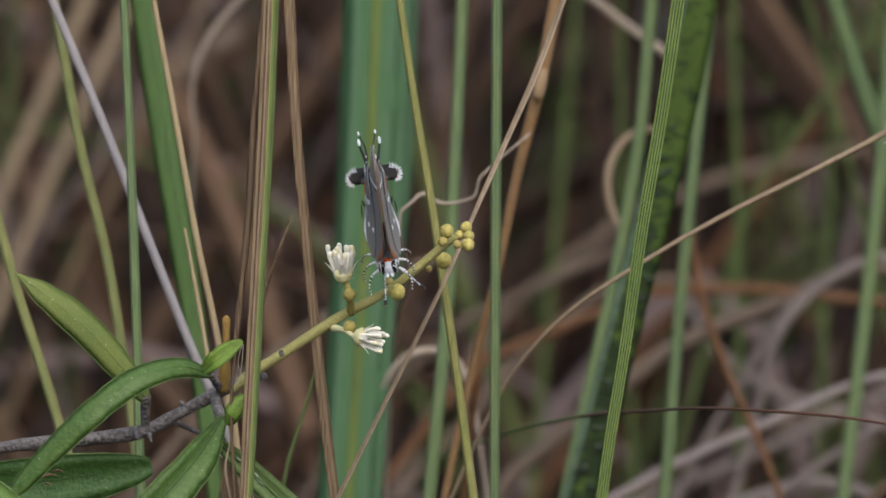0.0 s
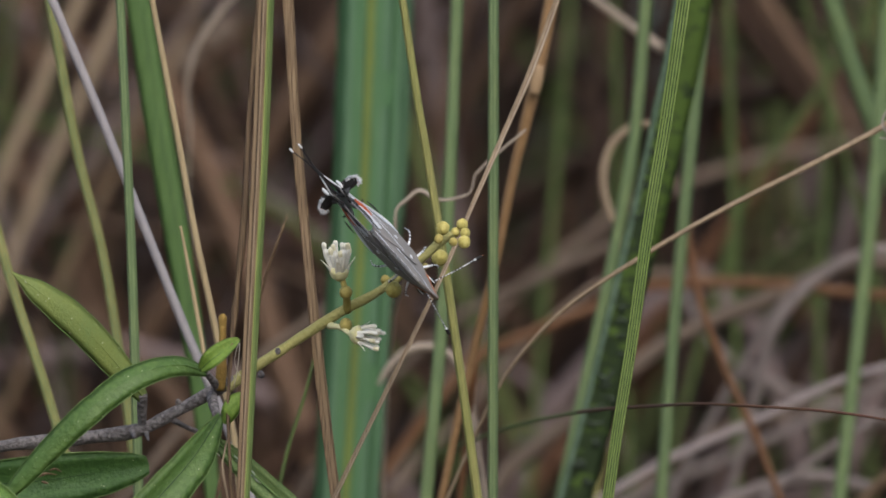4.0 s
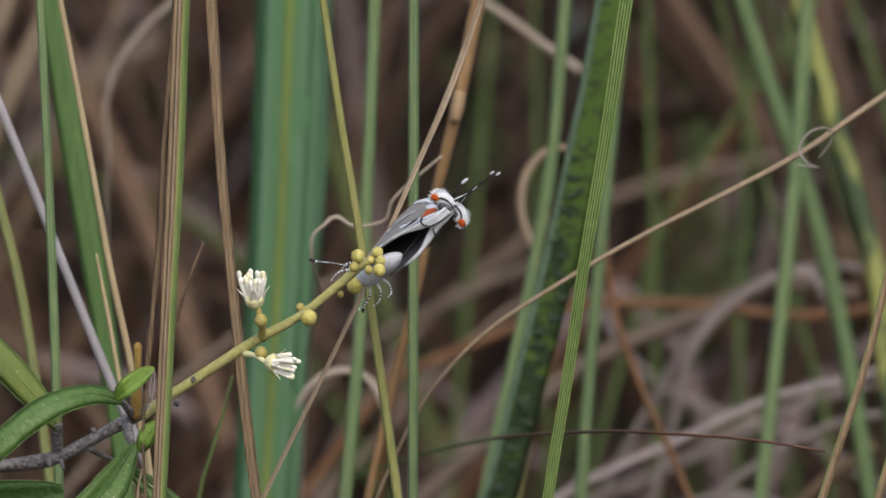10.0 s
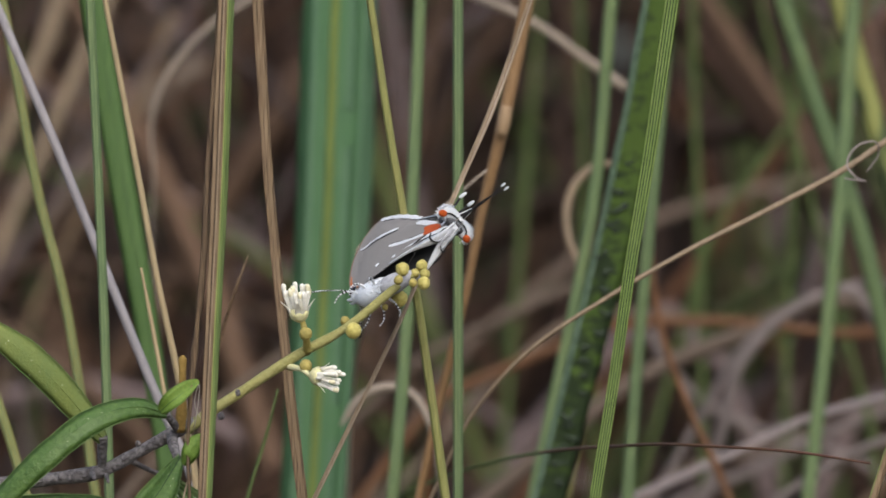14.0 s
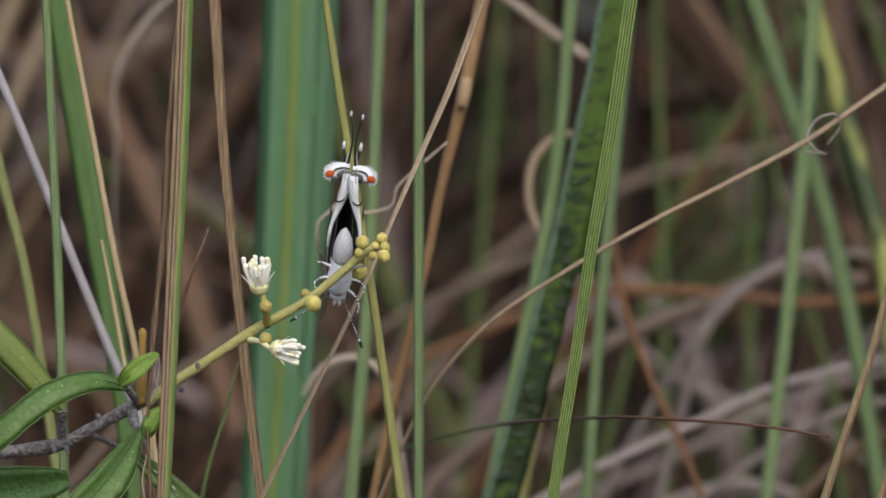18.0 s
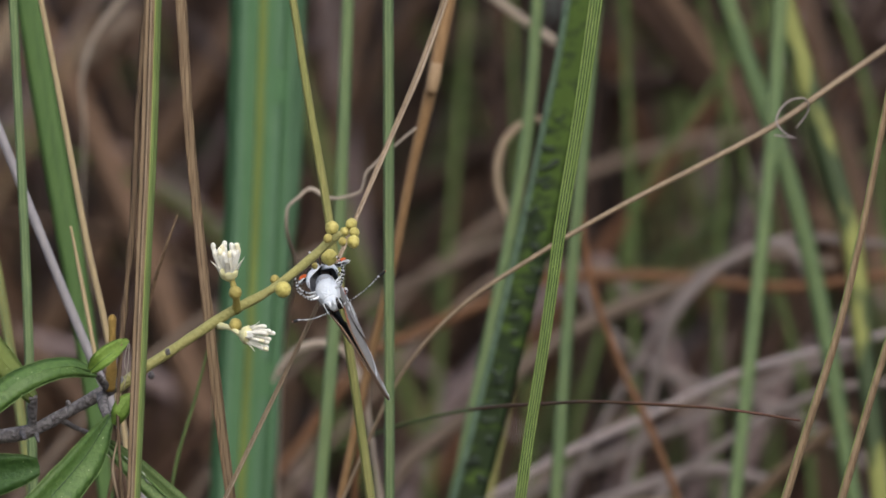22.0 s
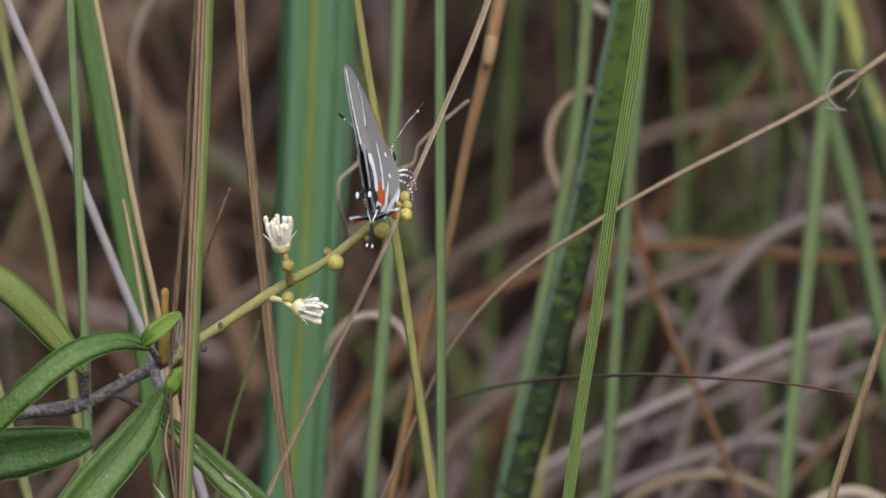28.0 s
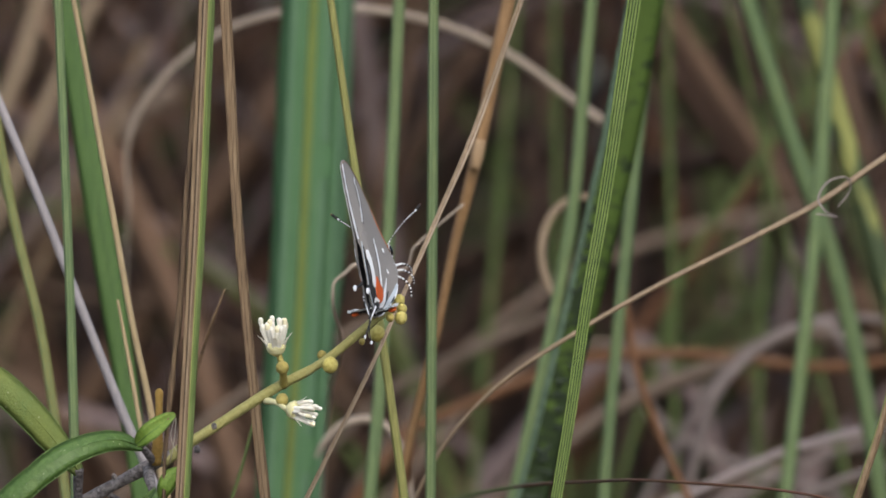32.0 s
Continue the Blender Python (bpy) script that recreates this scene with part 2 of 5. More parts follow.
WEB = surface("web", (0.55, 0.5, 0.42), (0.4, 0.36, 0.3))
WING = surface("wing_underside", (0.222, 0.215, 0.21), (0.2, 0.194, 0.189), (0.195, 0.189, 0.184), rough=0.8, grain=9000, stretch=(1, 1, 0.4), patch=220, bump=0.06)
COSTA_BROWN = surface("brown_costa", (0.2, 0.14, 0.105), (0.16, 0.11, 0.08), rough=0.8, grain=5000, stretch=(1, 1, 1), bump=0.3)
WING_IN = surface("wing_upperside", (0.075, 0.078, 0.088), (0.05, 0.053, 0.06), (0.12, 0.125, 0.14), rough=0.75, grain=5000, stretch=(1, 1, 1), bump=0.3)
SCALE_WHITE = surface("white_scales", (0.78, 0.81, 0.85), (0.6, 0.65, 0.71), rough=0.7, grain=6000, stretch=(1, 1, 1), bump=0.4)
SCALE_BLUE = surface("bluish_fringe", (0.52, 0.59, 0.66), (0.4, 0.47, 0.54), rough=0.7, grain=6000, stretch=(1, 1, 1), bump=0.4)
COSTA_ORANGE = surface("orange_costa", (0.5, 0.15, 0.04), (0.38, 0.11, 0.03), rough=0.7, grain=6000, stretch=(1, 1, 1), bump=0.4)
SCALE_ORANGE = surface("orange_scales", (0.6, 0.115, 0.018), (0.42, 0.07, 0.013), rough=0.7, grain=6000, stretch=(1, 1, 1), bump=0.4)
SCALE_BLACK = surface("black_scales", (0.012, 0.012, 0.013), (0.02, 0.02, 0.022), rough=0.7, grain=6000, stretch=(1, 1, 1), bump=0.4)
FUR = surface("body_fur", (0.72, 0.78, 0.86), (0.58, 0.65, 0.74), rough=0.85, grain=5000, stretch=(1, 1, 1), bump=0.5, sheen=0.3)
FUR_GREY = surface("abdomen_fur", (0.37, 0.385, 0.425), (0.31, 0.325, 0.36), (0.44, 0.455, 0.5), rough=0.85, grain=6000, stretch=(0.3, 1, 1), bump=0.15)
EYE = surface("eye", (0.015, 0.012, 0.012), rough=0.2, bump=0.0, spec=0.5)


# ---- building helpers ----
FLAT_MARKS = ("white_bar", "bar_edge", "wing_fringe", "fringe_line", "dark_bar", "orange_edge", "forewing", "hindwing", "orange_spot", "dark_patch")


def part(name, bm, mats, parent=None, label=""):
    """Link a bmesh as one mesh object under a thing or a part."""
    me = bpy.data.meshes.new(name)
    bm.normal_update()
    bm.to_mesh(me)
    bm.free()
    for mt in (mats if isinstance(mats, (list, tuple)) else (mats,)):
        me.materials.append(mt)
    me.polygons.foreach_set("use_smooth", [name not in FLAT_MARKS] * len(me.polygons))
    ob = new(name, me)
    if parent:
        ob.parent = parent
    return tagged(ob, label)


def thing(name, label, category, group="", loc=(0, 0, 0), kind=""):
    ob = new(name)
    ob.empty_display_size = 0.005
    ob.location = [c * MM for c in loc]
    return tagged(ob, label, category, group, kind)


def spline(pts, n):
    """n points along a smooth curve through pts, tangents weighed by the lengths of the spans."""
    pts = [Vector(p) for p in pts]
    if len(pts) == 2:
        return [pts[0].lerp(pts[1], i / (n - 1)) for i in range(n)]
    k = [0.0]
    for a, b in zip(pts, pts[1:]):
        k.append(k[-1] + max(1e-6, (b - a).length))
    slope = [(b - a) / (k[i + 1] - k[i]) for i, (a, b) in enumerate(zip(pts, pts[1:]))]
    tan = [slope[0]]
    for i in range(1, len(pts) - 1):
        h0, h1 = k[i] - k[i - 1], k[i + 1] - k[i]
        tan.append((slope[i - 1] * h1 + slope[i] * h0) / (h0 + h1))
    tan.append(slope[-1])
    out = []
    for i in range(n):
        f = i / (n - 1) * (len(pts) - 1)
        j = min(int(f), len(pts) - 2)
        f -= j
        h = k[j + 1] - k[j]
        out.append(pts[j] * (2 * f ** 3 - 3 * f * f + 1) + tan[j] * (h * (f ** 3 - 2 * f * f + f)) + pts[j + 1] * (3 * f * f - 2 * f ** 3) + tan[j + 1] * (h * (f ** 3 - f * f)))
    return out


ROUND = [(math.cos(a), math.sin(a)) for a in (i * math.tau / 8 for i in range(8))]
BROAD = [(math.cos(a), 0.9 * math.sin(a)) for a in (i * math.tau / 14 for i in range(14))]
FINE = [(math.cos(a), math.sin(a)) for a in (i * math.tau / 14 for i in range(14))]
FLAT = [(-1, 0.0), (-0.5, -0.07), (0, -0.11), (0.5, -0.07), (1, 0.0), (0.5, 0.06), (0, 0.06), (-0.5, 0.06)]
KEEL = [(-1, -0.35), (-0.5, -0.12), (0, 0.16), (0.5, -0.12), (1, -0.35), (0.5, 0.0), (0, 0.3), (-0.5, 0.0)]
GUTTER = [(-1, 0.25), (-0.5, 0.02), (0, -0.14), (0.5, 0.02), (1, 0.25), (0.5, 0.13), (0, 0.0), (-0.5, 0.13)]
LEAFY = [(-1, 0.1), (-0.5, 0.0), (-0.06, -0.1), (0.06, -0.1), (0.5, 0.0), (1, 0.1), (0.5, 0.08), (0, -0.02), (-0.5, 0.08)]
VALLEY = [(-1, -0.62), (-0.5, -0.36), (0, 0.03), (0.5, -0.36), (1, -0.62), (0.5, -0.27), (0, 0.12), (-0.5, -0.27)]
RIDGED = [(-1, 0.2), (-0.8, -0.22), (-0.55, -0.05), (-0.3, -0.36), (-0.05, -0.12), (0.2, -0.4), (0.45, -0.1), (0.7, -0.3), (1, 0.15), (0.5, 0.4), (-0.5, 0.4)]


def sweep(bm, pts, widths, profile=ROUND, n=24, twist=0.0, face=(0, -1, 0), mat=0, cap=True, mat_of=None, wobble=0.0):
    """A tube or blade along pts (mm); widths are half-widths in mm, spread evenly along it; face: where the blade's face looks."""
    path = spline(pts, n)
    face = Vector(face)
    rings = []
    for i, p in enumerate(path):
        t = (path[min(i + 1, n - 1)] - path[max(i - 1, 0)]).normalized()
        f = face - t * face.dot(t)
        f = f.normalized() if f.length > 1e-4 else t.orthogonal().normalized()
        side = t.cross(f)
        if twist:
            a = twist * i / (n - 1)
            side, f = side * math.cos(a) + f * math.sin(a), f * math.cos(a) - side * math.sin(a)
        s = i / (n - 1) * (len(widths) - 1)
        k = min(int(s), len(widths) - 2) if len(widths) > 1 else 0
        w = widths[k] if len(widths) == 1 else widths[k] + (widths[k + 1] - widths[k]) * (s - k)
        if wobble:
            w *= 1 + wobble * noise.noise((p.x * 0.4, p.z * 0.4, 3.1))
        rings.append([bm.verts.new((p + side * (u * w) - f * (v * w)) * MM) for u, v in profile])
    m = len(profile)
    for i in range(n - 1):
        for j in range(m):
            q = bm.faces.new((rings[i][j], rings[i][(j + 1) % m], rings[i + 1][(j + 1) % m], rings[i + 1][j]))
            q.material_index = mat_of(i, j) if mat_of else mat
    if cap:
        for r in (rings[0][::-1], rings[-1]):
            bm.faces.new(r).material_index = mat
    return bm


def grounded(pts, up=0.0, foot=True):
    """Carry a stem on, below to the soil and above by up mm."""
    pts = [Vector(p) for p in pts]
    if pts[0].z < pts[-1].z:
        pts.reverse()
    if up:
        d = (pts[0] - pts[1]).normalized()
        pts.insert(0, pts[0] + d * up)
    if foot:
        d = (pts[-1] - pts[-2]).normalized()
        d.x = max(-0.35, min(0.35, d.x))
        a = pts[-1]
        reach = a.z + 15
        pts.append(a + Vector((d.x * reach * 0.35, 4, -reach * 0.5)))
        pts.append(a + Vector((d.x * reach * 0.5, 8, -reach)))
    return pts


ROOTED = []


def stem(name, label, mats, pts, w, profile=ROUND, up=120, foot=True, n=44, twist=0.0, category="grass", tip=0.35, mat_of=None, group="", face=(0, -1, 0), wobble=0.05, strips=(), piece=""):
    """A grass stem or blade: points from the top down in mm, half-widths in mm. strips: lengthwise strips laid on its face as parts:
    (name, offset across as a share of the half-width, share of the half-width, lift, material)."""
    pts = [Vector(p) for p in pts]
    ws = [w[0]] * len(pts) if len(w) == 1 else []
    for i in range(len(pts) if not ws else 0):
        f = i / (len(pts) - 1) * (len(w) - 1)
        j = min(int(f), len(w) - 2)
        ws.append(w[j] + (w[j + 1] - w[j]) * (f - j))
    if pts[0].z < pts[-1].z and foot:
        pts.reverse()
        ws.reverse()
    pts = grounded(pts, up, foot)
    if up:
        ws.insert(0, ws[0] * tip)
    if foot:
        ws += [ws[-1], ws[-1] * 1.1]
    o = pts[-1]
    root = thing(name, label, category, group, (o.x, o.y, o.z if not foot else 0))
    ROOTED.append(root)
    base = Vector(root.location) / MM
    rel = [p - base for p in pts]
    bm = sweep(bmesh.new(), rel, ws, profile, n, twist, face, mat_of=mat_of, wobble=wobble)
    part(piece or ("blade" if profile is not ROUND else "culm"), bm, mats, root)
    f = Vector(face)
    for nm, off, share, lift, mt in strips:
        path = []
        for i, p in enumerate(rel):
            t = (rel[min(i + 1, len(rel) - 1)] - rel[max(i - 1, 0)]).normalized()
            side = (f - t * f.dot(t)).cross(t).normalized()
            path.append(p + side * (off * ws[i]) + f.normalized() * (lift * ws[i]))
        part(nm, sweep(bmesh.new(), path, [v * share for v in ws], FLAT, n, 0, face, wobble=0.1), mt, root)
    return root


# ---- ground and the thicket behind ----
def ground():
    bm = bmesh.new()
    xs = [-60, -12, -4, *[i * 0.2 for i in range(-10, 11)], 4, 12, 60]
    ys = [-60, -12, -4, *[i * 0.2 - 1.4 for i in range(0, 18)], 5, 14, 80]
    grid = [[bm.verts.new((x, y, 0.02 * noise.noise((x * 2, y * 2, 0)) - 0.01)) for x in xs] for y in ys]
    for a, b in zip(grid, grid[1:]):
        for i in range(len(xs) - 1):
            bm.faces.new((a[i], a[i + 1], b[i + 1], b[i]))
    return tagged(part("ground", bm, surface("leaf_litter", (0.0660, 0.0450, 0.0300), (0.0300, 0.0210, 0.0150), (0.0420, 0.0360, 0.0180), grain=60, stretch=(1, 1, 1), patch=7, rough=0.95)),
                  "brown leaf litter and soil under the grass", "ground", kind="structure")


def tangle(name, label, mat, count, seed, depth, span, height, width, lean, curl, z0=0.0, cat="dead grass"):
    """Many thin blades in one sheet of stuff, rooted in the soil."""
    rnd = random.Random(seed)
    bm = bmesh.new()
    prof = [(-1, 0.0), (0, -0.25), (1, 0.0), (0, 0.05)]
    for _ in range(count):
        y = rnd.uniform(*depth)
        x = rnd.uniform(-span, span) * (1.2 + y / 1000) / 1.2
        h = rnd.uniform(*height)
        lx = rnd.gauss(lean[0], lean[1]) * h
        ly = rnd.uniform(-0.15, 0.15) * h
        c = rnd.uniform(-curl, curl) * h
        drop = rnd.uniform(0.0, 0.5) * abs(c)
        z = z0 - 15
        x -= lx * 0.5
        pts = [(x, y, z), (x + lx * 0.3, y + ly * 0.3, z + h * 0.4), (x + lx * 0.65, y + ly * 0.6, z + h * 0.75), (x + lx + c, y + ly, z + h - drop)]
        w = rnd.uniform(*width)
        sweep(bm, pts, [w, w, w * 0.8, w * 0.15], prof, 9, rnd.uniform(-1.5, 1.5), (rnd.uniform(-0.9, 0.9), -1, 0), cap=False)
    return tagged(part(name, bm, mat), label, cat, kind="stuff")


def thicket():
    def dry(nm, a, b, c):
        return surface(nm, a, b, c, vary=0.55, island=True, grain=700, patch=40, through_light=0.1)
    tangle("dead_grass_tangle", "tangle of dead tan grass deep in the thicket", dry("thicket_tan", (0.088, 0.06, 0.043), (0.06, 0.041, 0.029), (0.047, 0.03, 0.021)), 260, 1, (640, 1000), 210, (400, 640), (0.9, 3.0), (0.22, 0.35), 0.25)
    # withered brown, lowered further so the colour carries shade between stalks
    tangle("withered_grass_tangle", "tangle of withered brown grass deep in the thicket, darkened for shade", dry("thicket_brown_shaded", (0.038, 0.02, 0.0125), (0.024, 0.0125, 0.008), (0.044, 0.0235, 0.014)), 620, 2, (650, 1100), 240, (400, 660), (0.9, 3.2), (0.12, 0.4), 0.3)
    tangle("green_grass_tangle", "green grass growing deep in the thicket", dry("thicket_green", (0.0504, 0.072, 0.0216), (0.036, 0.054, 0.0173), (0.0648, 0.0864, 0.0288)), 170, 5, (640, 1000), 220, (430, 680), (0.8, 2.2), (0.0, 0.2), 0.15)
    # near-black colour paints the shade inside the dense distant grass
    tangle("deep_thicket", "brown grass thicket in the distance, its shade painted in near-black", dry("thicket_deep_shade", (0.0068, 0.0037, 0.0025), (0.0041, 0.0024, 0.0016), (0.0059, 0.0045, 0.0020)), 900, 6, (1150, 2000), 480, (520, 820), (3, 9), (0.05, 0.25), 0.2)


# ---- the single stems and blades round the branch ----
def stems():
    G, S = "green grass stems", "dead grass stalks"
    # brown-and-green sedge stem in front of the branch
    stem("striped_sedge", "sedge stem, dead tan along one edge and green along the other", BROWN,
         [(-24.1, -12.0, 475.3), (-24.6, -12.0, 461.0), (-25.3, -12.0, 446.6), (-26.0, -12.0, 431.7), (-26.3, -12.0, 424.7)], [0.86, 0.86, 0.80, 0.75, 0.69], FLAT, n=60, category="sedge", piece="core",
         strips=(("dead_edge", -0.7, 0.28, 0.12, TAN), ("dead_edge", -0.24, 0.1, 0.13, STRAW_PINK), ("dead_edge", 0.02, 0.13, 0.13, TAN), ("green_edge", 0.24, 0.08, 0.14, LEAF_EDGE), ("slit", -0.47, 0.05, 0.15, DARK_BROWN), ("green_edge", 0.46, 0.17, 0.14, EDGE_GREEN), ("green_edge", 0.79, 0.2, 0.13, BLADE_OLIVE)))
    stem("shredded_straw", "thin shredded brown leaf sheath beside the sedge stem", BROWN,
         [(-24.9, -9.0, 475.4), (-25.9, -9.0, 462.7), (-26.4, -9.0, 452.4), (-27.3, -9.0, 443.2), (-27.9, -9.0, 435.1), (-27.4, -9.0, 423.6)], [0.35, 0.29, 0.41, 0.17, 0.17], GUTTER, group=S, category="dry reed", wobble=0.5)
    stem("dead_reed", "grooved grey-brown dead stalk behind the branch", TAN,
         [(-21.9, 14.0, 475.9), (-21.1, 14.0, 463.0), (-19.5, 14.0, 446.5), (-18.2, 14.0, 434.8), (-16.7, 14.0, 423.1)], [0.59, 0.53, 0.53, 0.59, 0.53], FLAT, n=60, group=S, strips=(("fibre", -0.78, 0.18, 0.1, BROWN), ("fibre", -0.15, 0.1, 0.13, BROWN), ("fibre", 0.75, 0.18, 0.1, BROWN)))
    stem("yellow_green_rush", "slender yellowish-green grass stem passing behind the buds", STEM_YELLOW,
         [(-9.5, 16.0, 475.9), (-8.0, 16.0, 465.9), (-6.5, 16.0, 457.1), (-5.1, 16.0, 448.3), (-3.3, 16.0, 436.0), (-1.5, 16.0, 423.0)], [0.41, 0.44, 0.47, 0.50], group=G, strips=(("rib", -0.4, 0.15, 0.88, STEM_YELLOW), ("rib", 0.35, 0.13, 0.9, STEM_YELLOW)))
    stem("split_dead_reed", "slim split brown dead grass stalk leaning across the stems", [STRAW_PINK, PALE_STRAW],
         [(6.4, 22.0, 478.4), (5.2, 22.0, 474.9), (3.0, 20.0, 468.9), (0.2, 18.0, 462.4), (-3.6, 14.0, 453.6), (-6.4, 12.0, 447.1), (-10.6, 12.0, 438.3), (-17.4, 12.0, 424.3)],
         [0.29, 0.35, 0.35, 0.23, 0.22, 0.23, 0.25], RIDGED, n=60, mat_of=lambda i, j: 1 if j in (2, 3, 6) else 0, group=S, foot=True, strips=(("slit", 0.1, 0.12, 0.4, BROWN), ("slit", -0.62, 0.1, 0.3, TAN), ("fibre", -0.3, 0.12, 0.42, STRAW_PINK)))
    root = stem("jointed_dead_reed", "tan dead grass stalk with a swollen pale joint", ORANGE_TAN,
         [(6.1, 70.0, 477.1), (4.4, 70.0, 468.5), (1.9, 72.0, 458.1), (0.2, 74.0, 449.4), (-2.4, 78.0, 438.9), (-4.3, 80.0, 430.3)], [0.80, 0.71, 0.55, 0.49, 0.49, 0.43], group=S)
    nd = bmesh.new()
    a, b = Vector((4.8, 69.0, 470.4)), Vector((4.2, 69.0, 467.2))
    base = Vector(root.location) / MM
    sweep(nd, [a - base, a.lerp(b, 0.35) - base, a.lerp(b, 0.65) - base, b - base], [0.6, 0.74, 0.72, 0.58], FINE, 10)
    part("joint", nd, JOINT, root, "pale swollen joint")
    for nm, pts, w, m, lab in (
        ("green_rush", [(-0.4, 40.0, 476.4), (-0.4, 40.0, 458.5), (-0.4, 40.0, 440.5), (-0.4, 40.0, 422.5)], [0.57, 0.57, 0.54], STEM_GREEN, "straight green round grass stem"),
        ("green_rush", [(-4.8, 90.0, 477.5), (-5.4, 90.0, 461.9), (-6.2, 90.0, 445.1), (-8.2, 90.0, 421.4)], [0.69, 0.69, 0.75], STEM_GREEN, "straight green round grass stem, out of focus"),
        ("green_rush", [(-39.2, 26.0, 476.1), (-38.6, 26.0, 463.1), (-38.0, 26.0, 449.5), (-37.6, 26.0, 437.6), (-37.2, 26.0, 422.8)], [0.47, 0.50, 0.53], STEM_GREEN, "straight green round grass stem behind the leaves"),
        ("green_rush", [(16.6, 130.0, 478.3), (15.3, 130.0, 462.9), (13.2, 130.0, 450.7), (9.4, 130.0, 433.4)], [0.71, 0.71, 0.64], STEM_GREEN, "green grass stem partly behind a broad blade"),
        ("green_rush", [(23.2, 125.0, 478.2), (21.5, 125.0, 460.3), (20.1, 125.0, 444.9), (18.3, 125.0, 420.6)], [0.77, 0.70, 0.70], STEM_GREEN, "green grass stem, out of focus"),
        ("green_rush", [(45.4, 165.0, 479.1), (44.3, 165.0, 462.6), (42.5, 165.0, 444.8), (39.7, 165.0, 419.7)], [0.88, 0.84, 0.8], STEM_GREEN, "green grass stem, out of focus"),
        ("yellow_green_rush", [(-48.0, 55.0, 474.3), (-45.4, 55.0, 460.4), (-42.8, 55.0, 450.1), (-41.0, 55.0, 439.7), (-38.5, 55.0, 422.2)], [0.55, 0.55, 0.55], STEM_YELLOW, "slender yellowish-green grass stem"),
        ("yellow_green_rush", [(-56.0, 50.0, 460.5), (-52.3, 50.0, 446.6), (-48.2, 50.0, 434.0), (-43.6, 50.0, 417.1)], [0.54, 0.54, 0.54], STEM_YELLOW, "slender yellowish-green grass stem behind the leaves"),
        ("thin_green_rush", [(-19.6, 45.0, 439.8), (-20.8, 45.0, 435.0), (-22.8, 45.0, 428.4), (-24.0, 45.0, 422.4)], [0.12, 0.2, 0.24], BLADE_OLIVE, "thin short green grass blade"),
    ):
        stem(nm, lab, m, pts, w, group=G, up=0 if "thin" in nm else 120, category="rush", strips=() if "thin" in nm else (("rib", -0.45, 0.16, 0.86, RIB), ("rib", 0.3, 0.14, 0.92, RIB)))
    # broad blades
    stem("broad_sedge", "broad bluish-green sedge blade with a yellow-green midrib", BLADE_GREEN,
         [(-14.5, 140.0, 479.9), (-15.3, 140.0, 459.2), (-16.3, 140.0, 439.7), (-17.5, 140.0, 420.3)], [3.9, 3.76, 3.76], FLAT, n=40, category="sedge", group="broad blades",
         strips=(("midrib", -0.02, 0.14, 0.1, BLADE_STRIPE), ("pleat", 0.36, 0.3, 0.05, BLADE_BLUE), ("pleat", -0.5, 0.26, 0.045, BLADE_BLUE), ("pleat", 0.84, 0.13, 0.02, BLADE_BLUE)))
    stem("broad_sedge", "broad bluish-green sedge blade standing behind another", BLADE_BLUE,
         [(-11.9, 170.0, 480.5), (-12.4, 170.0, 459.3), (-14.5, 170.0, 439.5), (-15.8, 170.0, 419.6)], [1.92, 1.67, 1.54], FLAT, n=40, category="sedge", group="broad blades", strips=(("midrib", 0.0, 0.14, 0.12, BLADE_STRIPE),))
    stem("dark_green_sedge", "broad dark green grass blade behind the pale stalks", BLADE_DARK2,
         [(-39.7, 75.0, 478.4), (-37.3, 75.0, 463.6), (-35.4, 75.0, 452.5), (-33.0, 75.0, 437.7), (-31.1, 75.0, 421.7)], [1.42, 1.48, 1.36, 0.80], FLAT, category="sedge", group="broad blades", strips=(("midrib", 0.1, 0.1, 0.1, BLADE_DARK),))
    run = [(21.4, 92.0, 478.8), (20.1, 93.8, 471.3), (18.8, 95.3, 465.1), (17.5, 96.9, 458.9), (16.0, 98.4, 452.5), (13.1, 101.3, 440.6), (9.9, 104.4, 428.0), (8.0, 106.0, 421.0)]
    root = stem("spotted_sedge", "broad green sedge blade barred with dark mould low down", SPOTTED, run, [2.1, 2.1, 2.05, 1.95, 1.85, 1.9], FLAT, n=60, category="sedge", group="broad blades",
         strips=(("flank", -0.8, 0.2, 0.05, BLADE_FLANK),))
    rnd = random.Random(12)
    base, heights = Vector(root.location) / MM, [p[2] for p in reversed(run)]
    z = 465.0
    while z > 419:
        cx, cy = (float(np.interp(z, heights, [p[i] for p in reversed(run)])) for i in (0, 1))
        lo, dip, slant = rnd.uniform(-0.95, 0.2), rnd.uniform(-0.2, 0.9), rnd.uniform(-0.5, 0.9)
        hi = min(0.88, lo + rnd.uniform(0.5, 1.5))
        pts = [Vector((cx + 1.9 * u, cy - 0.3 + 0.24 * abs(u), z + rnd.uniform(-0.15, 0.15) - dip * (1 - ((u - lo) / (hi - lo) * 2 - 1) ** 2) + slant * u)) - base for u in (lo + (hi - lo) * k / 5 for k in range(6))]
        k = min(1.0, 0.6 + (465.0 - z) / 10)
        part("mould_bar", sweep(bmesh.new(), pts, [0.04, *(k * rnd.uniform(0.1, 0.55) for _ in range(4)), 0.05], FLAT, 12, wobble=0.3), MOULD, root)
        z -= rnd.uniform(0.9, 2.4)
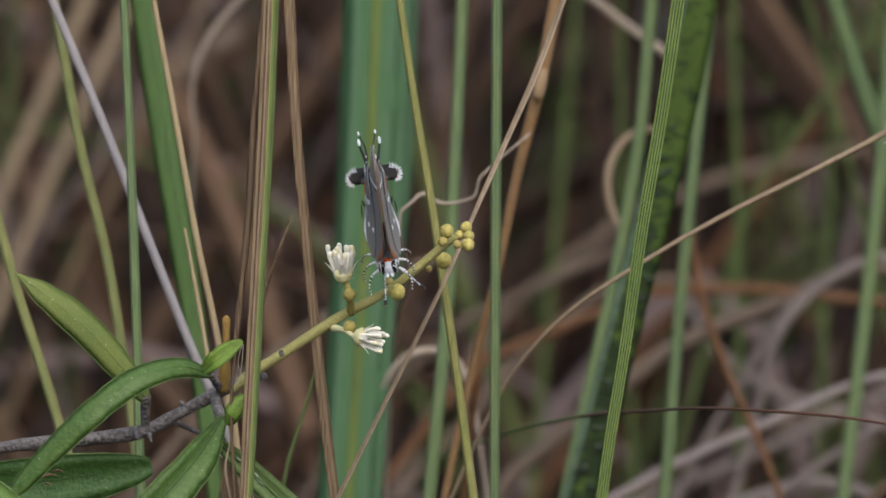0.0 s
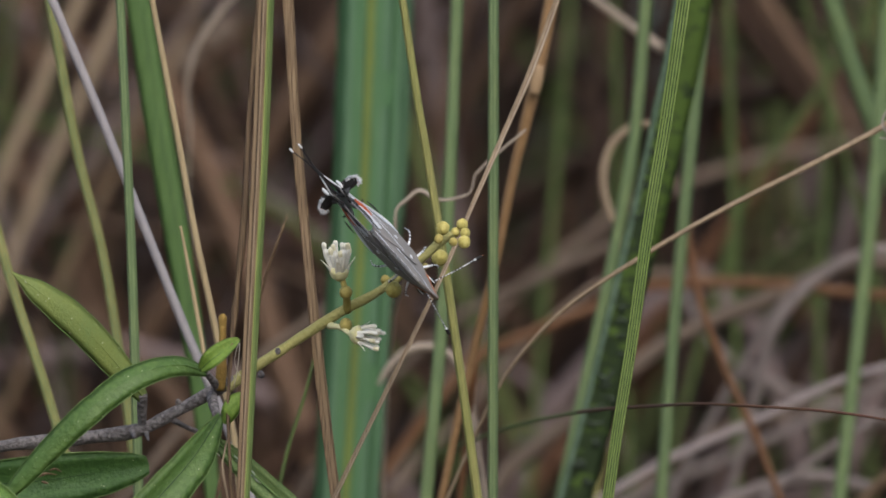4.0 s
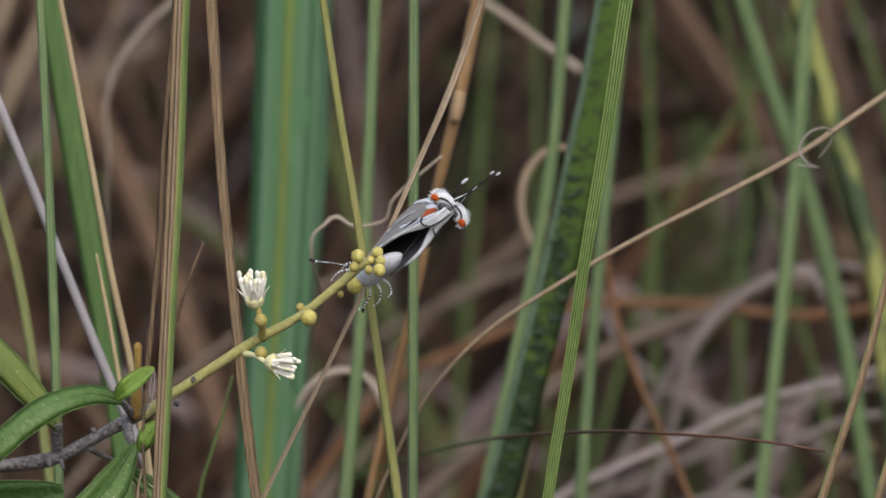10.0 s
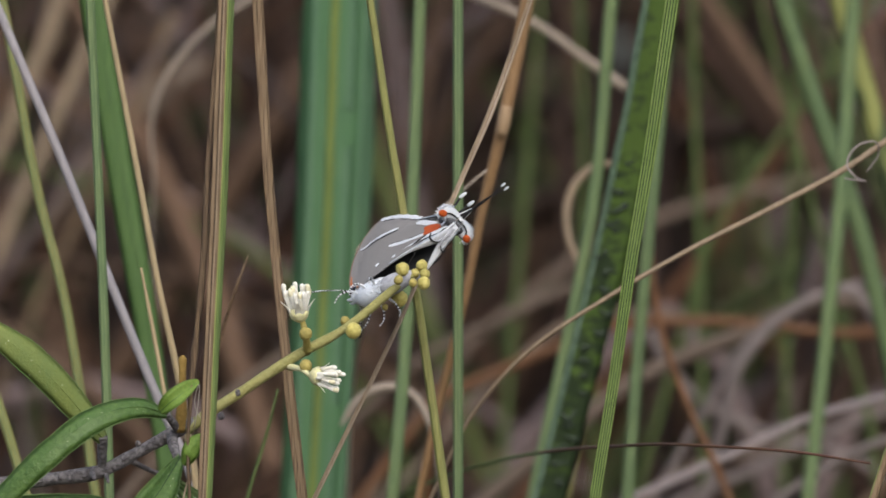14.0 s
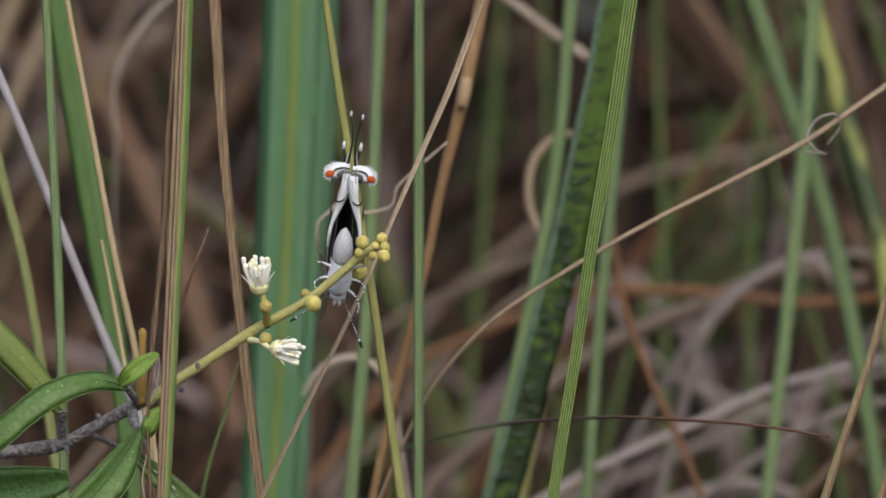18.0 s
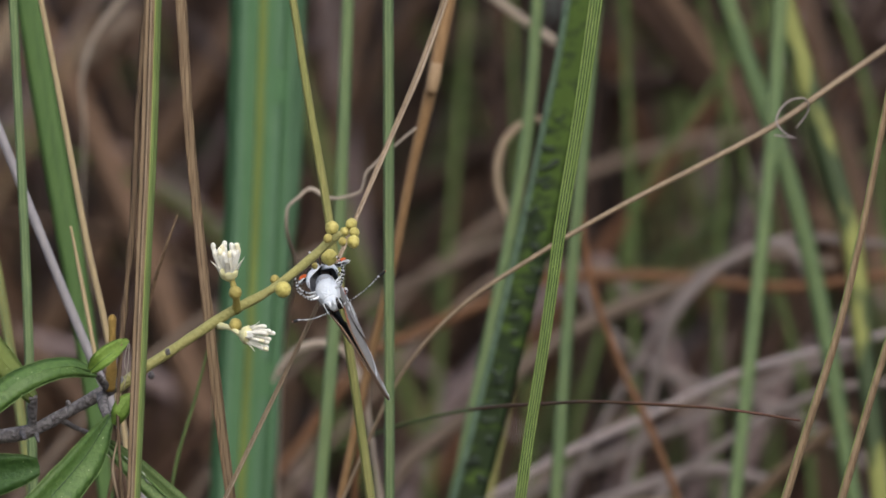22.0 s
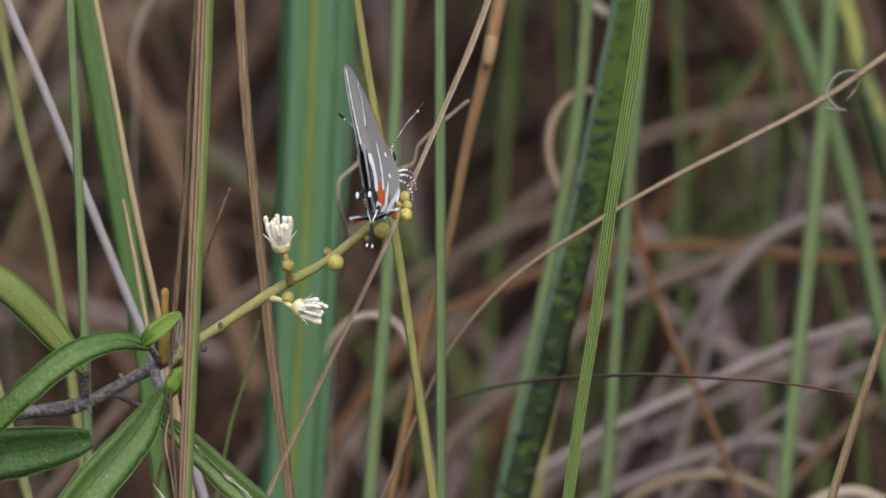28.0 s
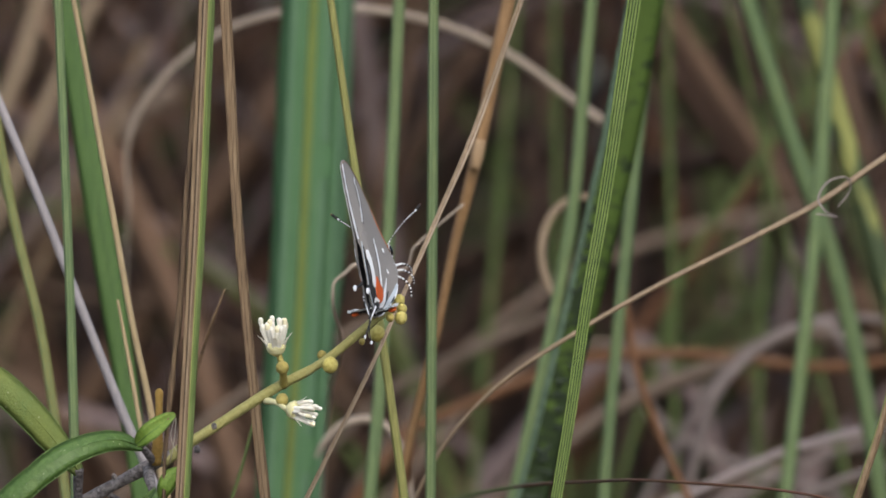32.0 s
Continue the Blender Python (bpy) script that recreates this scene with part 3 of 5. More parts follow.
    # dark base shows between the ridges as their painted shade
    stem("fluted_sedge", "bright green sedge blade with fine lengthwise ridges", GROOVE_SHADE,
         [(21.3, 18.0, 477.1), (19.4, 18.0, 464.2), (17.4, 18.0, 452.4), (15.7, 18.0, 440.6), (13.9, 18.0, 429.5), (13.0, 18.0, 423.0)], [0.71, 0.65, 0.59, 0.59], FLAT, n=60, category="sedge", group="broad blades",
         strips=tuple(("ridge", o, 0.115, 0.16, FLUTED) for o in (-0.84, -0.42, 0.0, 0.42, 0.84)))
    stem("yellow_green_sedge", "narrow yellow-green blade behind the spotted sedge", STEM_YELLOW, [(14.7, 200.0, 436.5), (13.6, 200.0, 431.1), (12.0, 200.0, 423.6), (11.3, 200.0, 419.0)], [0.28, 0.4, 0.48], GUTTER, up=0, group=G)
    stem("mottled_sedge", "yellow-green blade mottled with dark blotches", MOTTLED,
         [(45.4, 175.0, 481.3), (48.1, 175.0, 472.0), (51.1, 175.0, 462.0), (53.8, 175.0, 452.1), (55.5, 175.0, 437.4)], [1.35, 1.35, 1.15], GUTTER, category="sedge", group="broad blades", strips=(("midrib", 0.0, 0.12, 0.05, MOTTLED),))
    stem("leaning_sedge", "out-of-focus green grass blade leaning over", STEM_GREEN,
         [(39.1, 185.0, 481.5), (42.4, 185.0, 471.5), (46.5, 185.0, 460.1), (50.8, 185.0, 442.7), (53.5, 185.0, 426.7)], [1.07, 1.14, 1.00], GUTTER, category="sedge", group="broad blades", strips=(("midrib", 0.0, 0.12, 0.05, BLADE_BLUE),))
    # dead and bleached stalks
    stem("bleached_straw", "bleached grey-lilac dead stalk", BLEACHED,
         [(-47.3, 40.0, 475.2), (-42.5, 40.0, 463.8), (-38.0, 40.0, 452.5), (-32.9, 40.0, 439.9), (-29.0, 40.0, 430.9), (-26.3, 40.0, 422.5)], [0.48, 0.48, 0.54], group=S)
    stem("dry_straw", "straw-coloured dry grass stalk", STRAW,
         [(-37.2, 30.0, 476.2), (-34.7, 30.0, 463.1), (-32.5, 30.0, 451.2), (-30.2, 30.0, 440.5), (-28.8, 30.0, 432.2), (-27.0, 30.0, 422.7)], [0.30, 0.36, 0.42], group=S)
    stem("straw_splinter", "short straw-coloured splinter of a dry stalk", STRAW, [(-33.7, 28.0, 452.7), (-32.4, 28.0, 445.9), (-31.0, 28.0, 438.2)], [0.12, 0.24, 0.24], up=0, foot=False, group=S)
    stem("withered_straw", "thin dark withered grass tip", BROWN, [(-22.5, 30.0, 453.9), (-23.7, 30.0, 450.7), (-25.1, 32.0, 446.5), (-26.5, 34.0, 440.5)], [0.09, 0.18, 0.18], up=0, group=S)
    long = stem("long_dead_reed", "long thin dead grass blade lying slantwise", STRAW_PINK,
         [(52.8, 40.0, 471.6), (47.0, 40.0, 467.6), (41.1, 40.0, 463.5), (33.9, 40.0, 459.6), (23.7, 40.0, 454.4), (15.3, 40.0, 449.5), (7.0, 42.0, 443.8), (1.0, 46.0, 436.9), (-2.9, 50.0, 429.1)],
         [0.36, 0.33, 0.27, 0.22, 0.2], GUTTER, n=60, group=S, category="dry reed")
    base = Vector(long.location) / MM
    curl = sweep(bmesh.new(), [Vector(p) - base for p in ((40.6, 40.0, 462.2), (42.9, 40.0, 461.9), (41.5, 38.0, 462.5), (40.8, 38.0, 463.5), (42.0, 38.0, 465.7), (43.6, 38.0, 466.1), (44.2, 40.0, 464.7), (42.9, 40.0, 462.9))], [0.08, 0.11, 0.07], GUTTER, 40)
    part("withered_curl", curl, GREY, long, "small withered grey curl")
    stem("red_brown_straw", "thin reddish-brown stalk turning green towards its tip", [RED_BROWN, BLADE_OLIVE],
         [(-9.1, 110.0, 426.5), (-5.3, 100.0, 428.4), (0.4, 85.0, 430.7), (7.1, 65.0, 432.6), (15.9, 38.0, 433.8), (26.1, 12.0, 434.1), (35.9, 6.0, 433.4), (42.1, 5.0, 432.4)], [0.12, 0.16, 0.16, 0.18, 0.20, 0.19, 0.04], up=0, foot=False, n=50, mat_of=lambda i, j: 1 if i > 26 else 0, group=S)
    stem("arched_dead_reed", "pale dead blade arching over in a hook", STRAW_PINK,
         [(18.0, 150.0, 465.2), (15.6, 150.0, 465.0), (13.3, 150.0, 463.1), (12.1, 150.0, 459.6), (12.5, 150.0, 456.0), (13.9, 150.0, 452.8), (14.6, 150.0, 449.0), (13.8, 150.0, 443.0), (11.5, 150.0, 433.0)], [0.32, 0.48, 0.54, 0.5, 0.42, 0.3, 0.25], GUTTER, up=0, group=S, category="dry reed")
    stem("hooked_dead_reed", "pale dead blade bent over in a hook", PALE_STRAW,
         [(-13.6, 120.0, 435.2), (-12.5, 120.0, 437.2), (-10.6, 120.0, 439.0), (-7.9, 120.0, 439.6), (-5.6, 120.0, 438.8), (-4.0, 120.0, 436.4), (-3.0, 120.0, 432.5), (-2.3, 120.0, 428.0)], [0.2, 0.42, 0.5, 0.48, 0.34, 0.2], GUTTER, up=0, group=S, category="dry reed")
    stem("crooked_dead_reed", "thin pale dead blade kinked in several places", PALE_STRAW,
         [(2.7, 55.0, 463.3), (-0.6, 55.0, 460.5), (-2.1, 55.0, 459.1), (-2.8, 55.0, 458.3), (-3.0, 55.0, 457.3), (-3.3, 55.0, 456.5), (-4.4, 55.0, 456.0), (-7.5, 55.0, 456.0), (-8.1, 55.0, 456.5), (-8.7, 55.0, 456.7), (-10.0, 55.0, 455.8), (-11.2, 55.0, 454.6), (-11.3, 55.0, 453.6), (-10.6, 60.0, 449.6), (-10.6, 80.0, 446.9), (-12.0, 118.0, 442.0)],
         [0.13, 0.16, 0.11, 0.18, 0.27, 0.16, 0.21, 0.18], GUTTER, n=90, up=0, group=S, category="dry reed")
    stem("looped_dead_reed", "pale dead blade arching in a wide loop overhead", PALE_STRAW,
         [(19.7, 190.0, 474.6), (15.6, 190.0, 477.5), (8.9, 190.0, 482.3), (1.5, 190.0, 485.7), (-7.9, 190.0, 487.7), (-16.6, 190.0, 487.6), (-24.7, 190.0, 485.5), (-30.7, 190.0, 481.4), (-35.2, 190.0, 476.0), (-36.9, 190.0, 470.6), (-36.6, 190.0, 465.0), (-36.9, 190.0, 456.0), (-36.0, 190.0, 444.0)],
         [0.56, 0.5, 0.5, 0.42, 0.32, 0.14, 0.1], GUTTER, n=60, up=0, group=S, category="dry reed", strips=(("midrib", 0.0, 0.14, 0.1, PALE_STRAW),))
    stem("rusty_reed", "orange-brown dead stalk, out of focus", ORANGE_BROWN,
         [(22.0, 160.0, 466.5), (22.0, 160.0, 454.0), (23.3, 160.0, 445.5), (26.4, 160.0, 436.9), (30.3, 160.0, 428.4), (33.6, 160.0, 419.8)], [0.33, 0.46, 0.39], group=S)
    stem("rusty_reed", "orange-brown dead stalk, out of focus", ORANGE_BROWN, [(-2.5, 100.0, 440.0), (-2.8, 100.0, 437.5), (-3.4, 104.0, 431.8)], [0.38, 0.44, 0.38], up=0, group=S)
    stem("tan_straw", "tan dry stalk, green low down", TAN,
         [(51.9, 12.0, 464.5), (49.3, 12.0, 451.6), (46.7, 12.0, 441.0), (43.7, 12.0, 431.7), (41.1, 12.0, 423.5)], [0.36, 0.42, 0.46], group=S, strips=(("green_flank", -0.55, 0.4, 0.55, FLUTED), ("slit", 0.3, 0.12, 0.9, BROWN)))
    stem("tan_straw", "tan dry stalk, green low down", TAN, [(53.7, 12.0, 445.7), (50.6, 12.0, 435.8), (47.3, 12.0, 424.6)], [0.36, 0.42, 0.46], group=S, strips=(("green_flank", -0.55, 0.4, 0.55, FLUTED), ("slit", 0.3, 0.12, 0.9, BROWN)))
    for k, (pts, w, m) in enumerate((
        ([(27.1, 420.0, 461.0), (36.5, 420.0, 464.0), (50.6, 420.0, 466.7)], 11, TAN_FAR),
        ([(23.7, 330.0, 447.1), (29.3, 330.0, 438.2), (38.2, 330.0, 432.9), (47.0, 330.0, 430.5)], 9, GREY_FAR),
        ([(14.4, 320.0, 417.0), (29.1, 320.0, 423.6), (41.6, 320.0, 429.4), (49.7, 320.0, 433.3), (59.9, 320.0, 436.5)], 9, GREY_FAR),
        ([(55.2, 200.0, 430.1), (49.8, 200.0, 426.4), (43.0, 200.0, 420.0)], 12, BROWN),
        ([(23.5, 340.0, 423.3), (30.2, 340.0, 427.4), (42.1, 340.0, 430.3), (58.4, 340.0, 436.3)], 9, TAN_FAR),
        ([(25.7, 250.0, 441.7), (36.2, 250.0, 445.9), (44.6, 250.0, 449.4), (54.9, 250.0, 448.0)], 16, TAN_FAR),
        ([(28.6, 220.0, 420.6), (38.8, 220.0, 423.3), (45.7, 220.0, 421.9)], 14, GREY_FAR),
        ([(-37.7, 520.0, 485.0), (-49.4, 520.0, 475.9), (-58.5, 520.0, 465.0), (-68.5, 520.0, 451.7)], 30, TAN_FAR),
        ([(-55.6, 560.0, 482.4), (-61.6, 560.0, 472.2), (-71.8, 560.0, 458.6)], 30, TAN_FAR),
        ([(-47.2, 420.0, 495.6), (-51.9, 420.0, 484.7), (-58.1, 420.0, 470.6), (-63.6, 420.0, 458.0)], 13, STRAW_PINK),
        ([(-54.6, 430.0, 496.7), (-57.7, 430.0, 486.5), (-64.0, 430.0, 472.3)], 16, STRAW_PINK),
        ([(-40.6, 440.0, 489.9), (-44.2, 440.0, 480.4), (-49.7, 440.0, 468.5), (-56.0, 440.0, 456.6)], 10, TAN),
        ([(29.7, 240.0, 435.7), (33.9, 240.0, 442.6), (40.1, 240.0, 448.2), (46.4, 240.0, 451.0), (61.9, 245.0, 450.6)], 8, GREY_FAR),
        ([(18.1, 200.0, 424.5), (31.6, 200.0, 430.7), (41.8, 200.0, 435.4), (51.9, 200.0, 438.2), (61.4, 200.0, 440.5)], 7, GREY),
        ([(22.9, 250.0, 446.8), (34.1, 250.0, 446.8), (47.4, 250.0, 445.4), (63.5, 250.0, 447.2)], 10, ORANGE_BROWN),
        ([(38.7, 210.0, 425.8), (46.2, 210.0, 430.6), (53.7, 210.0, 433.3), (63.2, 210.0, 434.1)], 8, GREY_FAR),
        ([(7.6, 280.0, 442.4), (13.3, 280.0, 446.7), (20.5, 280.0, 448.1), (27.6, 280.0, 447.8)], 7, TAN_FAR),
        ([(-33.5, 260.0, 434.1), (-24.4, 260.0, 441.2), (-14.5, 260.0, 447.6), (-6.1, 262.0, 451.2)], 9, TAN_FAR),
        ([(20.6, 300.0, 453.8), (13.4, 300.0, 451.0), (4.0, 300.0, 446.6), (-4.0, 300.0, 442.9), (-10.6, 300.0, 437.2)], 10, TAN_FAR),
        ([(52.3, 230.0, 444.5), (47.4, 230.0, 450.8), (41.2, 230.0, 448.7), (34.3, 230.0, 441.8), (31.6, 232.0, 432.1)], 10, GREY_FAR),
    )):
        stem("dead_reed", "out-of-focus dead grass blade", m, pts, [0.07 * w, 0.07 * w, 0.06 * w], GUTTER, up=0, group=S, category="dry reed", strips=(("midrib", 0.0, 0.14, 0.1, m),))
    for pts, w, m in (
        ([(29.7, 300.0, 487.3), (30.1, 300.0, 469.2), (30.6, 300.0, 456.1), (30.9, 300.0, 436.5)], 7, BLADE_OLIVE),
        ([(45.5, 320.0, 476.8), (39.3, 320.0, 468.0), (32.7, 320.0, 458.4), (29.1, 320.0, 446.6)], 7, BLADE_OLIVE),
        ([(55.4, 300.0, 487.3), (58.0, 300.0, 479.4), (61.3, 300.0, 468.5), (63.1, 300.0, 452.6)], 8, BLADE_OLIVE),
        ([(43.3, 330.0, 465.9), (42.6, 330.0, 446.6), (42.2, 330.0, 423.0)], 7, BLADE_OLIVE),
        ([(-72.0, 480.0, 471.9), (-49.2, 480.0, 464.7), (-28.0, 480.0, 455.1), (-16.6, 480.0, 439.7)], 10, BLADE_OLIVE),
        ([(15.9, 330.0, 470.2), (16.3, 330.0, 452.5), (17.5, 330.0, 428.8)], 7, BLADE_OLIVE),
        ([(9.7, 380.0, 477.9), (8.2, 380.0, 459.6), (5.9, 380.0, 433.6)], 8, BLADE_OLIVE),
        ([(49.8, 280.0, 441.0), (52.0, 280.0, 432.5), (52.7, 280.0, 423.2)], 7, BLADE_OLIVE),
    ):
        stem("far_sedge", "out-of-focus green grass blade among the dead reeds", m, pts, [0.06 * w, 0.07 * w, 0.07 * w], GUTTER, group=G, category="sedge", strips=(("midrib", 0.0, 0.14, 0.1, m),))


def low_arches():
    S = "dead grass stalks"
    stem("arched_dead_reed", "pale tan dead blade arching over low down", STRAW_PINK, [(16.9, 200.0, 408.2), (18.9, 200.0, 412.7), (22.3, 200.0, 416.8), (27.7, 200.0, 419.3), (34.4, 200.0, 419.5), (39.9, 200.0, 417.2)], [0.34, 0.47, 0.54, 0.41], GUTTER, up=0, group=S, category="dry reed")
    stem("arched_dead_reed", "bleached dead blade arching over low down", PALE_STRAW, [(38.5, 150.0, 411.2), (39.8, 150.0, 414.5), (42.3, 150.0, 417.2), (46.9, 150.0, 418.8), (52.1, 150.0, 417.2)], [0.39, 0.78, 0.85, 0.52], GUTTER, up=0, group=S, category="dry reed")
    stem("arched_dead_reed", "brown dead blade arching over low down", BROWN, [(-8.1, 190.0, 408.3), (-5.4, 190.0, 411.7), (1.3, 190.0, 413.1), (8.0, 190.0, 411.2), (13.5, 190.0, 405.8)], [0.34, 0.40, 0.34], GUTTER, up=0, group=S, category="dry reed")
    stem("shredded_straw", "curling pale shreds peeling from a dead sheath", WEB, [(-29.8, -6.0, 423.6), (-28.6, -8.0, 421.9), (-28.2, -7.0, 419.9), (-27.4, -7.0, 417.0), (-27.6, -7.0, 414.1)], [0.06, 0.23, 0.12, 0.23, 0.17], GUTTER, up=0, group=S, category="dry reed", wobble=0.8)
    stem("shredded_straw", "curling pale shreds peeling from a dead sheath", STRAW_PINK, [(-27.9, -6.0, 431.4), (-28.5, -7.0, 428.0), (-27.9, -7.0, 424.5), (-27.2, -7.0, 419.9), (-27.0, -7.0, 414.1)], [0.06, 0.17, 0.12, 0.17, 0.17], GUTTER, up=0, group=S, category="dry reed", wobble=0.8)
    stem("shredded_straw", "curling pale shreds peeling from a dead sheath", WEB, [(-28.5, -7.0, 418.7), (-27.9, -8.0, 418.2), (-27.3, -8.0, 417.7), (-27.0, -7.0, 416.4), (-27.0, -7.0, 412.0)], [0.04, 0.14, 0.1, 0.16, 0.12], GUTTER, up=0, group=S, category="dry reed", wobble=0.8)
    stem("straw_culm", "straw-coloured dry grass culm behind the leaves", STRAW, [(-28.2, 20.0, 433.4), (-27.3, 20.0, 425.1), (-26.3, 20.0, 414.5)], [0.24, 0.35, 0.35], group=S, up=0, category="dry reed")


def background_reeds():
    """Single dry and green reeds behind the branch, out of focus: upright, leaning and bent over."""
    rnd = random.Random(41)

    def colours(nm, a, b, c):
        return surface(nm, *((1.06 * r, g, 0.95 * bl) for r, g, bl in (a, b, c)), vary=0.6, grain=700, patch=40, through_light=0.08)
    kinds = (("dry_reed", "dry tan reed in the thicket", colours("reed_tan", (0.13, 0.085, 0.057), (0.092, 0.06, 0.04), (0.073, 0.045, 0.03)), 92, (-0.35, 0.35), 0.25, (0.9, 3.2)),
             # brown of dead reed with the thicket's shade mixed into the colour
             ("withered_reed", "withered brown reed in the thicket, darkened for shade", colours("reed_brown_shaded", (0.037, 0.02, 0.013), (0.024, 0.013, 0.0085), (0.044, 0.024, 0.0145)), 90, (0.15, 0.4), 0.22, (0.9, 3.0)),
             ("rust_reed", "rust-coloured dead reed in the thicket", colours("reed_rust", (0.095, 0.046, 0.024), (0.07, 0.034, 0.017), (0.08, 0.042, 0.023)), 26, (-0.1, 0.45), 0.4, (0.7, 1.8)),
             ("bleached_reed", "bleached grey-lilac reed in the thicket", colours("reed_grey", (0.1620, 0.1301, 0.1335), (0.1188, 0.0952, 0.0961), (0.0971, 0.0752, 0.0747)), 60, (0.0, 0.6), 0.4, (0.8, 2.4)),
             ("green_reed", "green reed in the thicket", colours("reed_green", (0.064, 0.088, 0.028), (0.048, 0.068, 0.0224), (0.08, 0.104, 0.036)), 74, (0.0, 0.16), 0.12, (0.8, 2.0)))
    prof = [(-1, 0.0), (0, -0.22), (1, 0.0), (0, 0.05)]
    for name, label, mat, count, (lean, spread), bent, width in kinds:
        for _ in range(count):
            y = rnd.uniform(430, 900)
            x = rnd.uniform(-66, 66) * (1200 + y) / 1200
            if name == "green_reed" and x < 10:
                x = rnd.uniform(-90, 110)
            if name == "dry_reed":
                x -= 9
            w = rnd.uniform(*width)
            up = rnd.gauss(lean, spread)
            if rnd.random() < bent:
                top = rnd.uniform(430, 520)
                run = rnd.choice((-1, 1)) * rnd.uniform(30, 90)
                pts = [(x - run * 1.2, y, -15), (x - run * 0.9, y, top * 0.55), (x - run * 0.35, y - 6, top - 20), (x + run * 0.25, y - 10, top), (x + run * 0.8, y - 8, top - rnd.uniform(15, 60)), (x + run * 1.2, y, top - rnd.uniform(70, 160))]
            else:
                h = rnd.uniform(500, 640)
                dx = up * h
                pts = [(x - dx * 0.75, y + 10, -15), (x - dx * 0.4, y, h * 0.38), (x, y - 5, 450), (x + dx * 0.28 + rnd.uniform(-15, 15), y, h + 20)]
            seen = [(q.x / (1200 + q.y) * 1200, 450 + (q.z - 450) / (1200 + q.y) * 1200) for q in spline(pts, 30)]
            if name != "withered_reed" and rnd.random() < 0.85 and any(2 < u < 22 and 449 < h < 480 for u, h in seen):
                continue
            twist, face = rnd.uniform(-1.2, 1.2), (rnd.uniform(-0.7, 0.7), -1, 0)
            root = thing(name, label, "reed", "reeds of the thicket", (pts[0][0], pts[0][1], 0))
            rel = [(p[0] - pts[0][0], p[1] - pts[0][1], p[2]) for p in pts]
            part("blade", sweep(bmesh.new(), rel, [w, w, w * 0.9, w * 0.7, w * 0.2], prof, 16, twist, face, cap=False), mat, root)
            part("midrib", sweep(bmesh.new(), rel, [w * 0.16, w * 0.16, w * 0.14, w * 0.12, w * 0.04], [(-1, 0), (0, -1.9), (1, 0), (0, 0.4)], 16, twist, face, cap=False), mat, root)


# ---- the flowering branch ----
def leaf(name, pts, w, mats, parent, profile=LEAFY, twist=0.0, face=(0, -1, 0), rib=0.25, rib_mat=None, label="", tip=0.62, base=0.62):
    """A lance-shaped leaf along pts (mm), with a midrib and thin pale rim."""
    n = 64
    shape = [w * math.sin(math.pi * (0.05 + 0.92 * i / 31)) ** (base if i < 16 else tip) * (1 + 0.012 * math.sin(i * 2.9)) for i in range(32)]
    bm = sweep(bmesh.new(), pts, shape, profile, n, twist, face, wobble=0.07)
    lf = part(name, bm, mats, parent, label)
    cv = spline(pts, 12)
    f = Vector(face).normalized()
    bm = sweep(bmesh.new(), [p + f * (w * (0.1 if profile is LEAFY else -0.02 if profile is VALLEY else 0.06) - rib * 0.55) for p in cv[:11]], [rib, rib * 0.8, rib * 0.3], ROUND, 24, 0, face)
    part("midrib", bm, rib_mat or mats, lf)
    e = profile[0][1]
    for s in (-1, 1):
        rim = [(s * 0.965, e - 0.022), (s * 1.01, e - 0.018), (s * 1.01, e + 0.03), (s * 0.965, e + 0.035)]
        part("rim", sweep(bmesh.new(), pts, shape, rim, n, twist, face, wobble=0.07), LEAF_RIM, lf, "paler leaf edge")
    return lf


def ball(bm, c, r, squash=(1, 1, 1), seg=12, rough=0.04, mat=0):
    c = Vector(c)
    res = bmesh.ops.create_icosphere(bm, subdivisions=2, radius=1)
    for v in res["verts"]:
        k = 1 + rough * noise.noise(v.co * 2.3 + c)
        v.co = (c + Vector((v.co.x * squash[0], v.co.y * squash[1], v.co.z * squash[2])) * r * k) * MM
    for f in {f for v in res["verts"] for f in v.link_faces}:
        f.material_index = mat
    return bm


